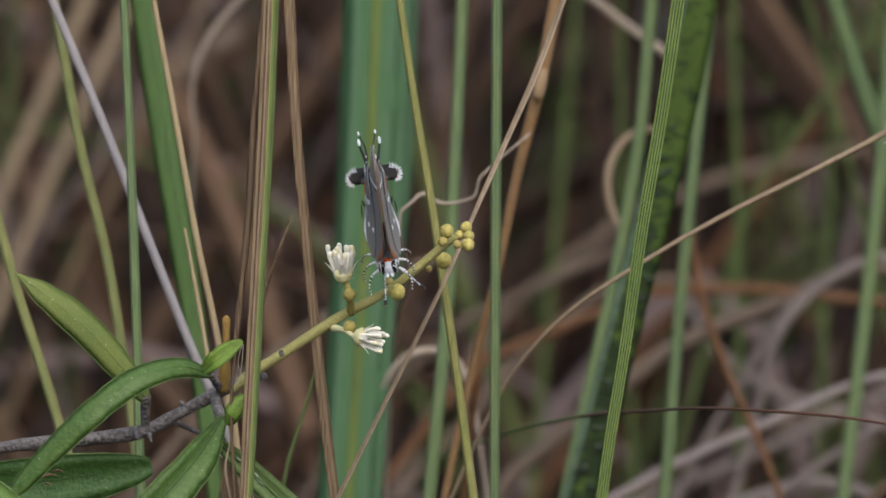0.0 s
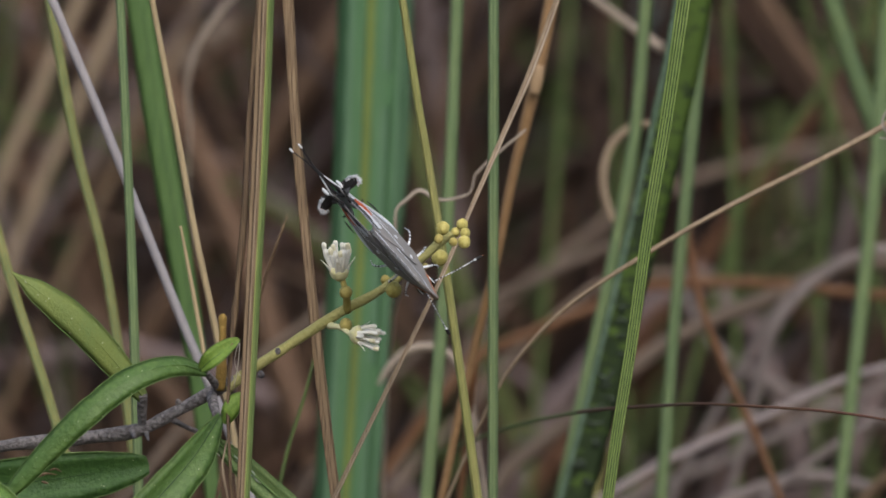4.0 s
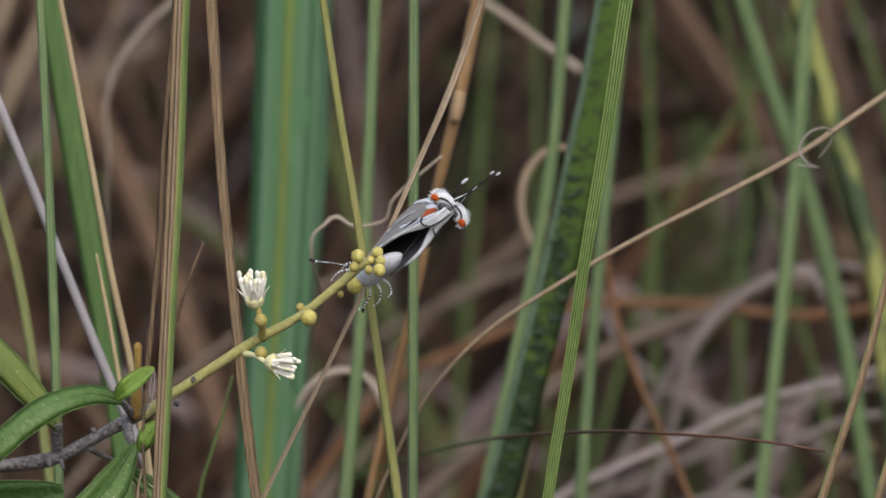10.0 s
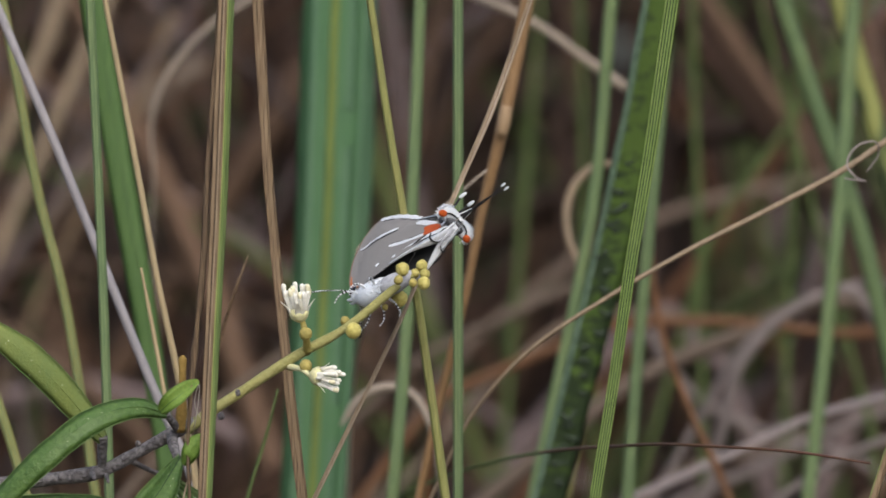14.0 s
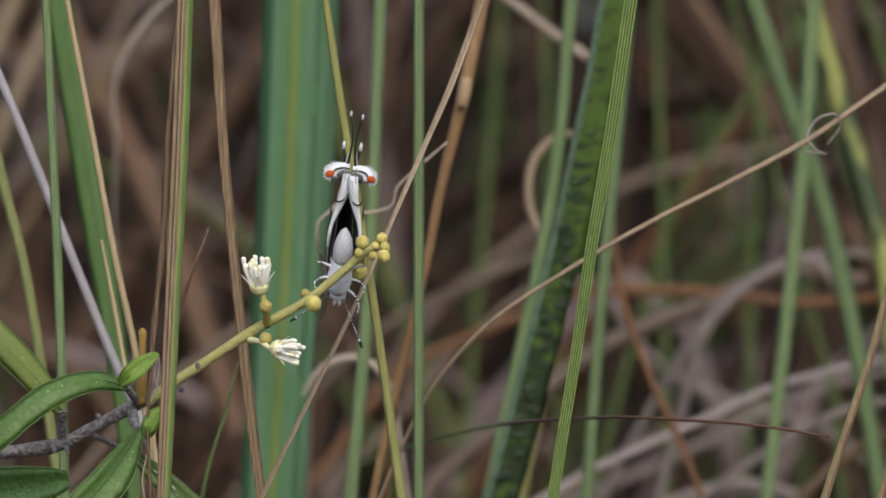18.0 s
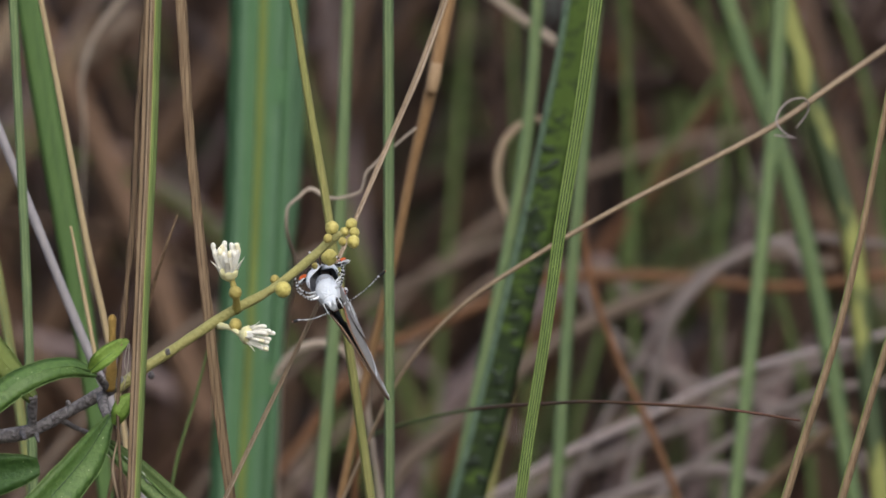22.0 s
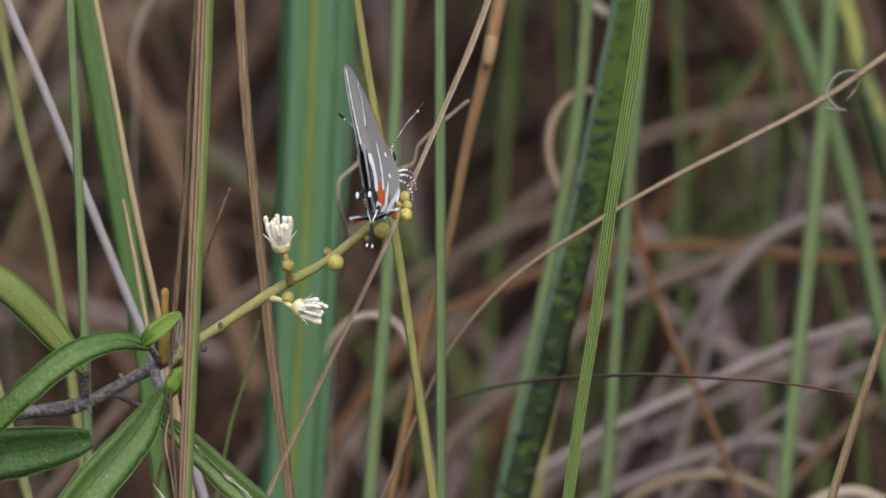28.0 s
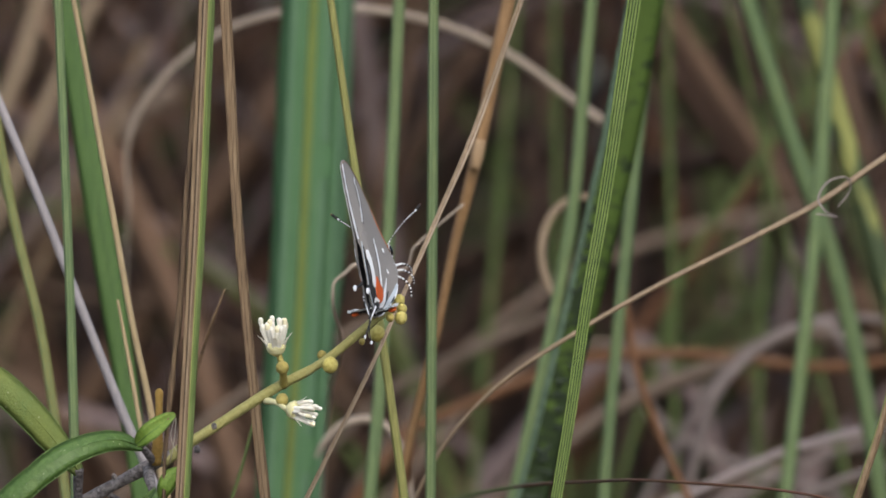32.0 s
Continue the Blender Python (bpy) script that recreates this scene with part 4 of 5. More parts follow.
def flower(parent, base, axis, size, stamens, seed):
    """A small cream flower: a cup of petals with a brush of thick stamens."""
    rnd = random.Random(seed)
    base, axis = Vector(base), Vector(axis).normalized()
    side = axis.cross(Vector((0, 1, 0))).normalized()
    back = axis.cross(side)
    cup = sweep(bmesh.new(), [base, base + axis * size * 0.1, base + axis * size * 0.24, base + axis * size * 0.38], [size * 0.07, size * 0.2, size * 0.27, size * 0.22], FINE, 14, wobble=0.2)
    fl = part("flower", cup, CALYX, parent, "cream flower with a brush of thick stamens")
    for k in range(5):
        a = k * math.tau / 5 + 0.3
        out = side * math.cos(a) + back * math.sin(a)
        p0 = base + axis * size * 0.22 + out * size * 0.2
        bm = sweep(bmesh.new(), [p0, p0 + axis * size * 0.2 + out * size * 0.09, p0 + axis * size * 0.4 + out * size * 0.26], [size * 0.09, size * 0.1, size * 0.03], GUTTER, 10, 0, -out)
        part("petal", bm, PETAL, fl)
    for k in range(stamens):
        a = k * 2.4 + rnd.uniform(-0.2, 0.2)
        rad = 0.08 + 0.22 * math.sqrt(k / stamens)
        out = side * math.cos(a) + back * math.sin(a)
        p0 = base + axis * size * 0.24 + out * size * rad * 0.6
        ln = size * rnd.uniform(0.42, 0.66)
        p1 = p0 + axis * ln + out * size * rad * 0.7
        bm = sweep(bmesh.new(), [p0, p0.lerp(p1, 0.5) + out * 0.05, p1], [size * 0.055, size * 0.05, size * 0.055], ROUND, 8)
        st = part("stamen", bm, PETAL, fl)
        tip = sweep(bmesh.new(), [p1 - axis * size * 0.02, p1 + axis * size * 0.03, p1 + axis * size * 0.11, p1 + axis * size * 0.15], [size * 0.055, size * 0.064, size * 0.064, size * 0.03], ROUND, 8)
        part("anther", tip, PETAL if k % 3 else ANTHER, st)
    return fl


def croton_branch():
    b = thing("flowering_branch", "grey woody branch with narrow green leaves, yellow buds and cream flowers", "shrub branch")
    wood = sweep(bmesh.new(), [(-60.8, 6.0, 428.0), (-54.8, 3.0, 429.2), (-50.1, 0.0, 430.1), (-45.4, 0.0, 430.6), (-41.1, 0.0, 431.0), (-37.0, 0.0, 431.7), (-33.3, 0.0, 433.6), (-29.8, 0.0, 435.5), (-27.4, 0.0, 436.8)],
                 [0.81, 0.75, 0.64, 0.70, 0.75, 0.70, 0.64, 0.70, 0.52], FINE, 60, wobble=0.22)
    part("woody_stem", wood, BARK, b, "grey woody stem")
    green = sweep(bmesh.new(), [(-28.3, 0.0, 435.9), (-25.8, 0.0, 437.8), (-23.0, 0.0, 439.6), (-20.0, 0.0, 441.6), (-16.2, 0.0, 444.0), (-13.0, 0.0, 445.7), (-10.7, 0.0, 447.3), (-7.8, 0.0, 449.7), (-5.5, 0.0, 451.6), (-4.5, 0.0, 452.1)],
                  [0.58, 0.58, 0.52, 0.52, 0.55, 0.46, 0.43, 0.46, 0.46, 0.29], FINE, 60, wobble=0.15)
    part("young_stem", green, TWIG_GREEN, b, "scurfy yellow-green young stem")
    # short woody spurs and petioles
    for pts, w in (([(-36.9, 0.0, 431.8), (-36.9, -1.0, 433.6), (-36.8, -2.0, 435.3)], [9, 8, 8]), ([(-29.8, 0.0, 435.5), (-29.6, -2.0, 434.5), (-29.1, -4.0, 433.0)], [9, 9, 7]), ([(-28.9, 0.0, 435.7), (-29.9, -3.0, 437.1), (-30.4, -4.0, 437.7)], [8, 6, 6]),
                   ([(-33.8, 0.0, 432.7), (-32.4, 2.0, 431.9), (-31.3, 3.0, 431.4)], [6, 4, 4]), ([(-38.0, 0.0, 431.7), (-37.6, -3.0, 430.9)], [6, 3]), ([(-36.5, 0.0, 431.4), (-36.2, -3.0, 430.6)], [6, 3])):
        part("spur", sweep(bmesh.new(), pts, [v * 0.058 for v in w], FINE, 12, wobble=0.4), BARK, b)
    leaf("leaf", [(-36.7, -2.0, 434.9), (-39.3, -3.0, 438.2), (-43.9, -5.0, 443.1), (-47.9, -6.0, 446.2), (-50.1, -6.0, 447.8)], 1.68, LEAF_PALE, b, LEAFY, 0.0, (0.2, -1, 0.25), 0.13, LEAF_PALE, "pale yellowish-green narrow leaf", 1.35, 0.55)
    leaf("leaf", [(-30.2, -4.0, 437.6), (-32.7, -6.0, 438.3), (-37.4, -9.0, 437.1), (-42.2, -10.0, 433.5), (-46.8, -9.0, 429.0), (-50.3, -8.0, 425.2)], 1.51, LEAF_TOP, b, LEAFY, 0.0, (-0.15, -1, 0.45), 0.15, LEAF_TOP, "narrow green leaf arching over", 0.33)
    # the two folded leaves get a dark midrib that paints the fold's shade
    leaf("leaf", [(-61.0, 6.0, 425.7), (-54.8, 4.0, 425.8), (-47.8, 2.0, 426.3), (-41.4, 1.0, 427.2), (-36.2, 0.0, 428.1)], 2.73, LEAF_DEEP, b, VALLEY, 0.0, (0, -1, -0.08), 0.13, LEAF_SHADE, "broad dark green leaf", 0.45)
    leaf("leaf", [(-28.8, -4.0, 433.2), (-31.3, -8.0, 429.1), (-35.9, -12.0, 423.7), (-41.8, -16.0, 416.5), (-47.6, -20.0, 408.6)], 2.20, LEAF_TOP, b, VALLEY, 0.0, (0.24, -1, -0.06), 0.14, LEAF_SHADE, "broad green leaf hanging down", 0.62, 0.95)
    run = [(-29.5, -4.0, 430.8), (-25.5, -6.0, 427.3), (-20.9, -8.0, 423.1), (-15.6, -9.0, 418.9), (-10.9, -9.0, 415.7)]
    lf = leaf("leaf", run, 1.51, LEAF_PALE_GREEN, b, KEEL, 0.0, (-0.2, -1, -0.1), 0.14, LEAF_TOP, "green leaf with a whitish scurfy midrib")
    for a, c, w in ((5, 9, 0.22), (9, 12, 0.35), (13, 15, 0.2), (16, 22, 0.42), (22, 25, 0.28), (27, 29, 0.3), (29, 36, 0.45)):
        seg = [p + Vector((0.1 * math.sin(a * 3 + i), -0.08, 0.1 * math.cos(a * 5 + i))) for i, p in enumerate(spline(run, 40)[a:c + 1])]
        part("scurf_patch", sweep(bmesh.new(), seg, [w * 0.2, w * 0.7, w * 0.4, w * 0.75, w * 0.2], FLAT, 16, 0, (-0.2, -1, -0.1), wobble=0.9), MIDRIB_WHITE, lf, "whitish scurf on the midrib")
    leaf("leaf", [(-58.2, -12.0, 430.1), (-54.0, -14.0, 426.2), (-50.0, -15.0, 422.7), (-46.5, -16.0, 419.4)], 2.32, LEAF_DULL, b, LEAFY, 0.0, (0, -1, 0.3), 0.15, LEAF_TOP, "mid-green round-tipped leaf", 0.4)
    shoot = part("side_shoot", sweep(bmesh.new(), [(-28.9, -1.0, 435.8), (-28.7, -2.0, 438.3), (-28.6, -3.0, 441.2), (-28.6, -3.0, 443.2), (-28.6, -3.0, 443.6)], [0.46, 0.46, 0.41, 0.46, 0.17], FINE, 24, wobble=0.4), SHOOT, b, "ochre scurfy young shoot")
    leaf("young_leaf", [(-30.7, -8.0, 437.9), (-29.6, -9.0, 438.9), (-28.3, -9.0, 439.9), (-26.8, -9.0, 441.0)], 0.99, LEAF_BRIGHT, shoot, VALLEY, 0.2, (0.1, -1, 0.25), 0.1, LEAF_TOP, "small bright folded leaf")
    leaf("young_leaf", [(-28.3, -8.0, 432.4), (-27.8, -9.0, 433.5), (-27.2, -9.0, 434.6), (-26.2, -9.0, 435.5)], 0.95, LEAF_BRIGHT, shoot, LEAFY, -0.2, (0.1, -1, 0.45), 0.1, LEAF_BRIGHT, "small bright folded leaf")
    # chewed brown scars along a midrib
    for pts, w in (([(-47.6, 0.6, 426.8), (-46.8, 0.4, 427.1), (-45.7, 0.6, 427.0)], 0.3), ([(-46.5, 0.2, 427.4), (-45.8, 0.0, 427.6), (-45.2, 0.3, 427.3)], 0.25), ([(-47.2, 0.2, 426.3), (-46.5, 0.0, 426.1)], 0.2)):
        part("brown_scar", sweep(bmesh.new(), pts, [w * 0.3, w * 0.6, w * 0.45, w * 0.15], FINE, 10, wobble=0.9), BROWN, b, "chewed brown scar on a leaf")
    # bumps, bud scars
    for p, r in (((-22.9, -6.0, 439.8), 5), ((-33.0, -8.0, 434.6), 5), ((-25.8, 2.0, 435.9), 7), ((-24.8, 4.0, 437.3), 6)):
        part("bud_scar", ball(bmesh.new(), p, r * 0.058, (1, 1, 1.2), rough=0.4), BARK, b)
    # flowers on their stalks
    ped = part("flower_stalk", sweep(bmesh.new(), [(-15.9, 0.0, 443.9), (-16.0, -2.0, 445.7), (-16.4, -2.0, 447.3)], [0.46, 0.35, 0.29], FINE, 12), BUD_OCHRE, b)
    part("bud", ball(bmesh.new(), (-16.0, -3.0, 445.8), 0.70), BUD_OCHRE, ped)
    flower(ped, (-16.6, -2.0, 447.0), (-0.09, -0.25, 1), 3.94, 15, 5)
    ped = part("flower_stalk", sweep(bmesh.new(), [(-17.7, 0.0, 442.4), (-16.4, -2.0, 442.1), (-15.3, -3.0, 441.4)], [0.41, 0.23, 0.29], FINE, 12), CALYX, b)
    flower(ped, (-15.6, -3.0, 441.6), (1, -0.35, -0.16), 3.48, 12, 9)
    for p, r, m in (((-16.0, -2.0, 442.5), 12, BUD_OCHRE), ((-11.1, -3.0, 446.1), 15, BUD), ((-12.0, 2.0, 447.1), 9, BUD_OCHRE), ((-6.1, -2.0, 452.4), 13, BUD), ((-6.5, -3.0, 451.3), 9, BUD_OCHRE),
                    ((-4.1, 0.0, 452.8), 11, BUD), ((-3.8, -1.0, 451.9), 10, BUD), ((-3.9, -3.0, 451.0), 12, BUD), ((-5.0, -4.0, 451.0), 8, BUD_OCHRE), ((-4.8, 0.0, 452.0), 9, BUD), ((-6.4, 3.0, 449.4), 15, BUD), ((-7.9, 2.0, 448.5), 6, BUD_OCHRE)):
        part("bud", ball(bmesh.new(), p, r * 0.056, (1, 1, 1.06), rough=0.14), m, b)
    for pts in ([(-29.6, -3.0, 431.9), (-29.8, -3.0, 430.2), (-28.9, -3.0, 429.0)], [(-27.4, -5.0, 436.0), (-26.9, -6.0, 438.9), (-26.8, -6.0, 440.7), (-27.3, -5.0, 438.3), (-26.7, -5.0, 437.2)]):
        part("silk_thread", sweep(bmesh.new(), pts, [0.05, 0.04], ROUND, 14), WEB, b)
    return b


# ---- the butterfly ----
def chord(x, z):
    """From the wing's chord to the body's axes."""
    return (1.0764 * x + 0.1574 * z, 0.2976 * x + 1.1719 * z)


def chord3(pts):
    return [(chord(x, z)[0], y, chord(x, z)[1]) for x, y, z in pts]


def plate(bm, outline, y0, y1, n=72, mat=(0, 1, 0)):
    """A thin slab between y0 (outer face) and y1 (inner face) with a smooth closed outline of (x, z) in mm."""
    pts = [Vector((a, 0, c)) for a, c in (chord(x, z) for x, z in outline)]
    m = len(pts)
    ring = []
    for i in range(n):
        f = i / n * m
        k = int(f)
        f -= k
        a, b, c, d = (pts[(k + j) % m] for j in (-1, 0, 1, 2))
        ring.append(0.5 * ((2 * b) + (c - a) * f + (2 * a - 5 * b + 4 * c - d) * f * f + (3 * b - a - 3 * c + d) * f ** 3))
    for y, mi in ((y0, mat[0]), (y1, mat[1])):
        bm.faces.new([bm.verts.new((p.x * MM, y * MM, p.z * MM)) for p in ring]).material_index = mi
    va = [bm.verts.new((p.x * MM, y0 * MM, p.z * MM)) for p in ring]
    vb = [bm.verts.new((p.x * MM, y1 * MM, p.z * MM)) for p in ring]
    for i in range(n):
        bm.faces.new((va[i], va[(i + 1) % n], vb[(i + 1) % n], vb[i])).material_index = mat[2]
    for z in (-0.8, -0.2, 0.4, 1.0, 1.6, 2.2, 2.9, 3.7, 4.6, 5.6, 6.8, 8.2, 10.0, 12.0):
        bmesh.ops.bisect_plane(bm, geom=[*bm.verts, *bm.edges, *bm.faces], plane_co=(0, 0, z * MM), plane_no=(0, 0, 1))
    for x in (1.6, 0.9, 0.2, -0.6, -1.4, -2.3, -3.3, -4.4, -5.5, -6.6, -7.7, -8.8, -10.0):
        bmesh.ops.bisect_plane(bm, geom=[*bm.verts, *bm.edges, *bm.faces], plane_co=(x * MM, 0, 0), plane_no=(1, 0, 0))
    bmesh.ops.recalc_face_normals(bm, faces=bm.faces)
    return bm


def arch_wing(wing, s):
    """Bend a flat wing and the marks on it: wide round the thorax, closed along the leading edge, bellied behind it, drawn in at the tails."""
    for ob in (wing, *wing.children_recursive):
        for v in ob.data.vertices:
            x, z = v.co.x / MM, v.co.z / MM
            rear = min(1.0, max(0.0, (-3.5 - x) / 6.5))
            rear = rear * rear * (3 - 2 * rear)
            behind = max(0.0, 2.5 - x - 0.02 * z * z)
            edge = float(np.interp(z, (0, 1.6, 5, 7.4, 10.5, 13.5), (-11, -11.8, -10.3, -7.5, -4.5, -1.6)))
            inside = min(1.0, max(0.0, (x - edge) / 3.5))
            inside = inside * inside * (3 - 2 * inside)
            v.co.y += s * MM * (0.85 * (1 - 0.85 * rear) * math.exp(-max(z + 0.4, 0.0) / 2.7) + 0.5 * inside * (1 - math.exp(-behind / 2.0)))


def band(pts, w, y, thick, n=22):
    """A ribbon of scales lying flat on a wing, along (x, z) points."""
    out = math.copysign(1, y)
    return sweep(bmesh.new(), chord3([(x, y, z) for x, z in pts]), w, [(-1, -0.03), (1, -0.03), (0.92, 0.05), (-0.92, 0.05)], n, 0, (0, -out, 0), wobble=0.25)


def banded_limb(name, pts, w, parent, bands, tip_black=0.0, mats=None, n=48, plain=0.0):
    mats = mats or [SCALE_WHITE, SCALE_BLACK]
    bm = sweep(bmesh.new(), pts, w, ROUND, n, mat_of=lambda i, j: 1 if (i > n * (1 - tip_black) if tip_black and i > n * 0.86 else (i * bands * 2 // n) % 2 and i > n * plain) else 0)
    return part(name, bm, mats, parent)


def butterfly():
    b = thing("butterfly", "small grey butterfly with white bars, orange spots and thin tails", "butterfly")
    th = sweep(bmesh.new(), [(-1.9, 0, 0.0), (-1.2, 0, -0.25), (0.2, 0, -0.4), (1.4, 0, -0.25), (2.3, 0, 0.1)], [0.8, 1.25, 1.45, 1.25, 0.8], BROAD, 22, wobble=0.1)
    chest = part("thorax", th, FUR, b, "bluish-white furry thorax")
    rnd = random.Random(8)
    for k in range(34):
        x, a = rnd.uniform(-1.7, 1.9), rnd.uniform(0.1, math.pi - 0.1)
        out = Vector((0, math.cos(a), -math.sin(a)))
        p = Vector((x, 0, -0.25)) + out * (0.95 - 0.1 * abs(x)) * (1 - 0.12 * abs(out.y))
        part("fur_tuft", sweep(bmesh.new(), [p, p + out * 0.35 + Vector((-0.25, 0, 0)), p + out * 0.45 + Vector((-0.75, 0, 0))], [0.14, 0.11, 0.02], ROUND, 5), FUR, chest)
    ab = sweep(bmesh.new(), [(-1.2, 0, -0.35), (-2.0, 0, -0.5), (-3.0, 0, -0.5), (-3.9, 0, -0.35), (-4.6, 0, -0.1), (-5.0, 0, 0.1)], [0.95, 1.15, 1.15, 0.95, 0.6, 0.2], BROAD, 24, wobble=0.08)
    part("abdomen", ab, FUR_GREY, b, "plump grey abdomen")
    hd = part("head", ball(bmesh.new(), (2.75, 0, 0.3), 0.85, (0.85, 1.1, 1), rough=0.1), FUR, b)
    part("collar", ball(bmesh.new(), (2.45, 0, 1.0), 0.45, (0.9, 1.0, 0.6)), SCALE_ORANGE, b, "orange collar")
    feelers = []
    for s in (1, -1):
        part("eye", ball(bmesh.new(), (2.9, 0.6 * s, 0.5), 0.66, (0.9, 0.7, 1.1), rough=0), EYE, hd)
        part("eye_rim", sweep(bmesh.new(), [(2.85 + 0.56 * math.cos(a), 0.82 * s, 0.5 + 0.66 * math.sin(a)) for a in (i * math.tau / 10 for i in range(11))], [0.045], ROUND, 22), SCALE_WHITE, hd)
        part("palp", sweep(bmesh.new(), [(3.0, 0.2 * s, 0.0), (3.6, 0.25 * s, -0.05), (4.1, 0.25 * s, 0.2)], [0.16, 0.2, 0.06], ROUND, 10), SCALE_WHITE, hd)
        a0, a1 = Vector((3.0, 0.32 * s, 0.85)), Vector((7.3, 3.3 * s, 2.2))
        an = banded_limb("antenna", [a0, a0.lerp(a1, 0.35) + Vector((0, 0, 0.25)), a0.lerp(a1, 0.7) + Vector((0, 0, 0.25)), a1], [0.07, 0.06, 0.065, 0.085], hd, 17)
        feelers.append((an, a0, (a1 - a0).normalized()))
        part("antenna_club", sweep(bmesh.new(), [a1, a1.lerp(a0, -0.05), a1.lerp(a0, -0.14), a1.lerp(a0, -0.2)], [0.09, 0.16, 0.16, 0.05], ROUND, 14, mat_of=lambda i, j: 0 if i < 3 else (1 if i < 12 else 2)), [SCALE_WHITE, SCALE_BLACK, COSTA_ORANGE], an)
        for k, (x, out, fwd, down) in enumerate(((1.4, 2.0, 1.8, -2.5), (0.3, 2.5, 0.4, -2.7), (-0.7, 2.4, -1.5, -2.7))):
            h = Vector((x, 0.6 * s, -0.7))
            banded_limb("leg", [h, h + Vector((fwd * 0.4, out * 0.55 * s, -0.25)), h + Vector((fwd * 0.75, out * 0.8 * s, down * 0.45)), h + Vector((fwd, out * 0.75 * s, down * 0.8))], [0.17, 0.11, 0.08, 0.06], b, 9, plain=0.3)
    wings = []
    fore = [(0.9, 0.2), (2.0, 2.3), (1.7, 5.3), (0.3, 8.9), (-1.5, 11.4), (-3.3, 12.4), (-4.4, 11.8), (-6.2, 10.2), (-7.7, 8.3), (-7.6, 6.9), (-5.5, 4.2), (-2.4, 1.2), (-0.4, 0.0)]
    hind = [(-0.2, 0.3), (-1.2, 3.2), (-3.4, 6.2), (-5.6, 7.9), (-7.3, 8.1), (-9.0, 7.2), (-10.4, 6.2), (-11.4, 5.2), (-11.6, 4.2), (-10.8, 3.3), (-9.0, 2.5), (-6.2, 1.3), (-3.4, 0.35), (-1.4, -0.1)]
    for s in (1, -1):
        y = 0.06 * s
        fw = part("forewing", plate(bmesh.new(), fore, y * 0.5, -y * 0.5), [WING, WING_IN], b, "grey forewing with one white bar")
        fw.location, fw.rotation_euler = (0, 0.1 * s * MM, 0.35 * MM), (radians(0.2 * s), 0, radians(0.2 * s))
        yo = 0.075 * s
        part("white_bar", band([(-5.1, 8.0), (-3.6, 8.35), (-2.0, 8.6), (-0.1, 8.7)], [0.1, 0.22, 0.17, 0.24, 0.18, 0.22, 0.14], yo, 0, 30), SCALE_WHITE, fw)
        part("bar_edge", band([(-5.0, 7.72), (-3.5, 8.02), (-2.0, 8.27), (-0.2, 8.38)], [0.09, 0.1, 0.09], yo * 0.9, 0), SCALE_BLACK, fw)
        part("wing_fringe", band([(-3.2, 12.3), (-4.4, 11.7), (-6.2, 10.1), (-7.6, 8.3)], [0.12, 0.26, 0.18, 0.3, 0.2, 0.32, 0.22, 0.34, 0.22, 0.32, 0.2, 0.26], yo, 0, 44), SCALE_WHITE, fw)
        part("fringe_line", band([(-3.3, 12.0), (-4.3, 11.35), (-6.0, 9.75), (-7.3, 8.05)], [0.08, 0.09, 0.1], yo * 0.9, 0), SCALE_BLACK, fw)
        part("costa", sweep(bmesh.new(), chord3([(0.9, 0, 0.4), (1.95, 0, 2.3), (1.65, 0, 5.3), (0.25, 0, 8.9), (-1.5, 0, 11.3), (-3.2, 0, 12.3)]), [0.12, 0.11, 0.1, 0.09, 0.08, 0.05], ROUND, 30), COSTA_BROWN, fw, "brown leading edge")
        part("orange_edge", band([(1.2, 0.7), (1.72, 1.8), (1.8, 3.0), (1.62, 4.4)], [0.34, 0.26, 0.15, 0.05], yo, 0), COSTA_ORANGE, fw)
        for v in (((0.6, 1.0), (0.2, 5), (-2.2, 11.6)), ((0.3, 1.0), (-1.2, 5), (-4.2, 11.3)), ((0, 1), (-2.6, 4.6), (-5.9, 10)), ((-0.2, 0.8), (-3.2, 3.9), (-7.2, 8.5))):
            part("vein", band(v, [0.03, 0.025, 0.02], yo * 0.5, 0), WING, fw)
        hw = part("hindwing", plate(bmesh.new(), hind, y * 0.5, -y * 0.5), [WING, WING_IN], b, "grey hindwing with white bars and an orange spot")
        hw.location, hw.rotation_euler = (0, 0.25 * s * MM, 0.35 * MM), (radians(0.3 * s), 0, radians(0.3 * s))
        part("white_bar", band([(-7.7, 3.7), (-6.2, 4.0), (-4.9, 4.5), (-3.6, 5.3)], [0.2, 0.3, 0.22, 0.3, 0.24, 0.28, 0.16], yo, 0, 30), SCALE_WHITE, hw)
        part("bar_edge", band([(-7.6, 4.02), (-6.2, 4.32), (-5.0, 4.82), (-3.9, 5.5)], [0.08, 0.09, 0.08], yo * 0.9, 0), SCALE_BLACK, hw)
        for x, z, r in ((-3.9, 2.2, 0.27), (-1.8, 2.7, 0.28)):
            part("white_dot", ball(bmesh.new(), (chord(x, z)[0], yo * 0.8, chord(x, z)[1]), r, (1, 0.3, 1)), SCALE_WHITE, hw)
        part("white_bar", band([(-9.2, 4.9), (-8.4, 5.7), (-7.8, 6.5), (-7.3, 7.1)], [0.25, 0.42, 0.44, 0.25], yo, 0), SCALE_WHITE, hw)
        part("orange_spot", plate(bmesh.new(), [(-9.6, 3.7), (-9.4, 4.6), (-8.6, 5.0), (-7.9, 4.9), (-7.9, 4.2), (-7.7, 3.5), (-8.8, 3.3)], yo * 1.7, yo * 0.4, 30, (0, 0, 0)), SCALE_ORANGE, hw, "bright orange spot")
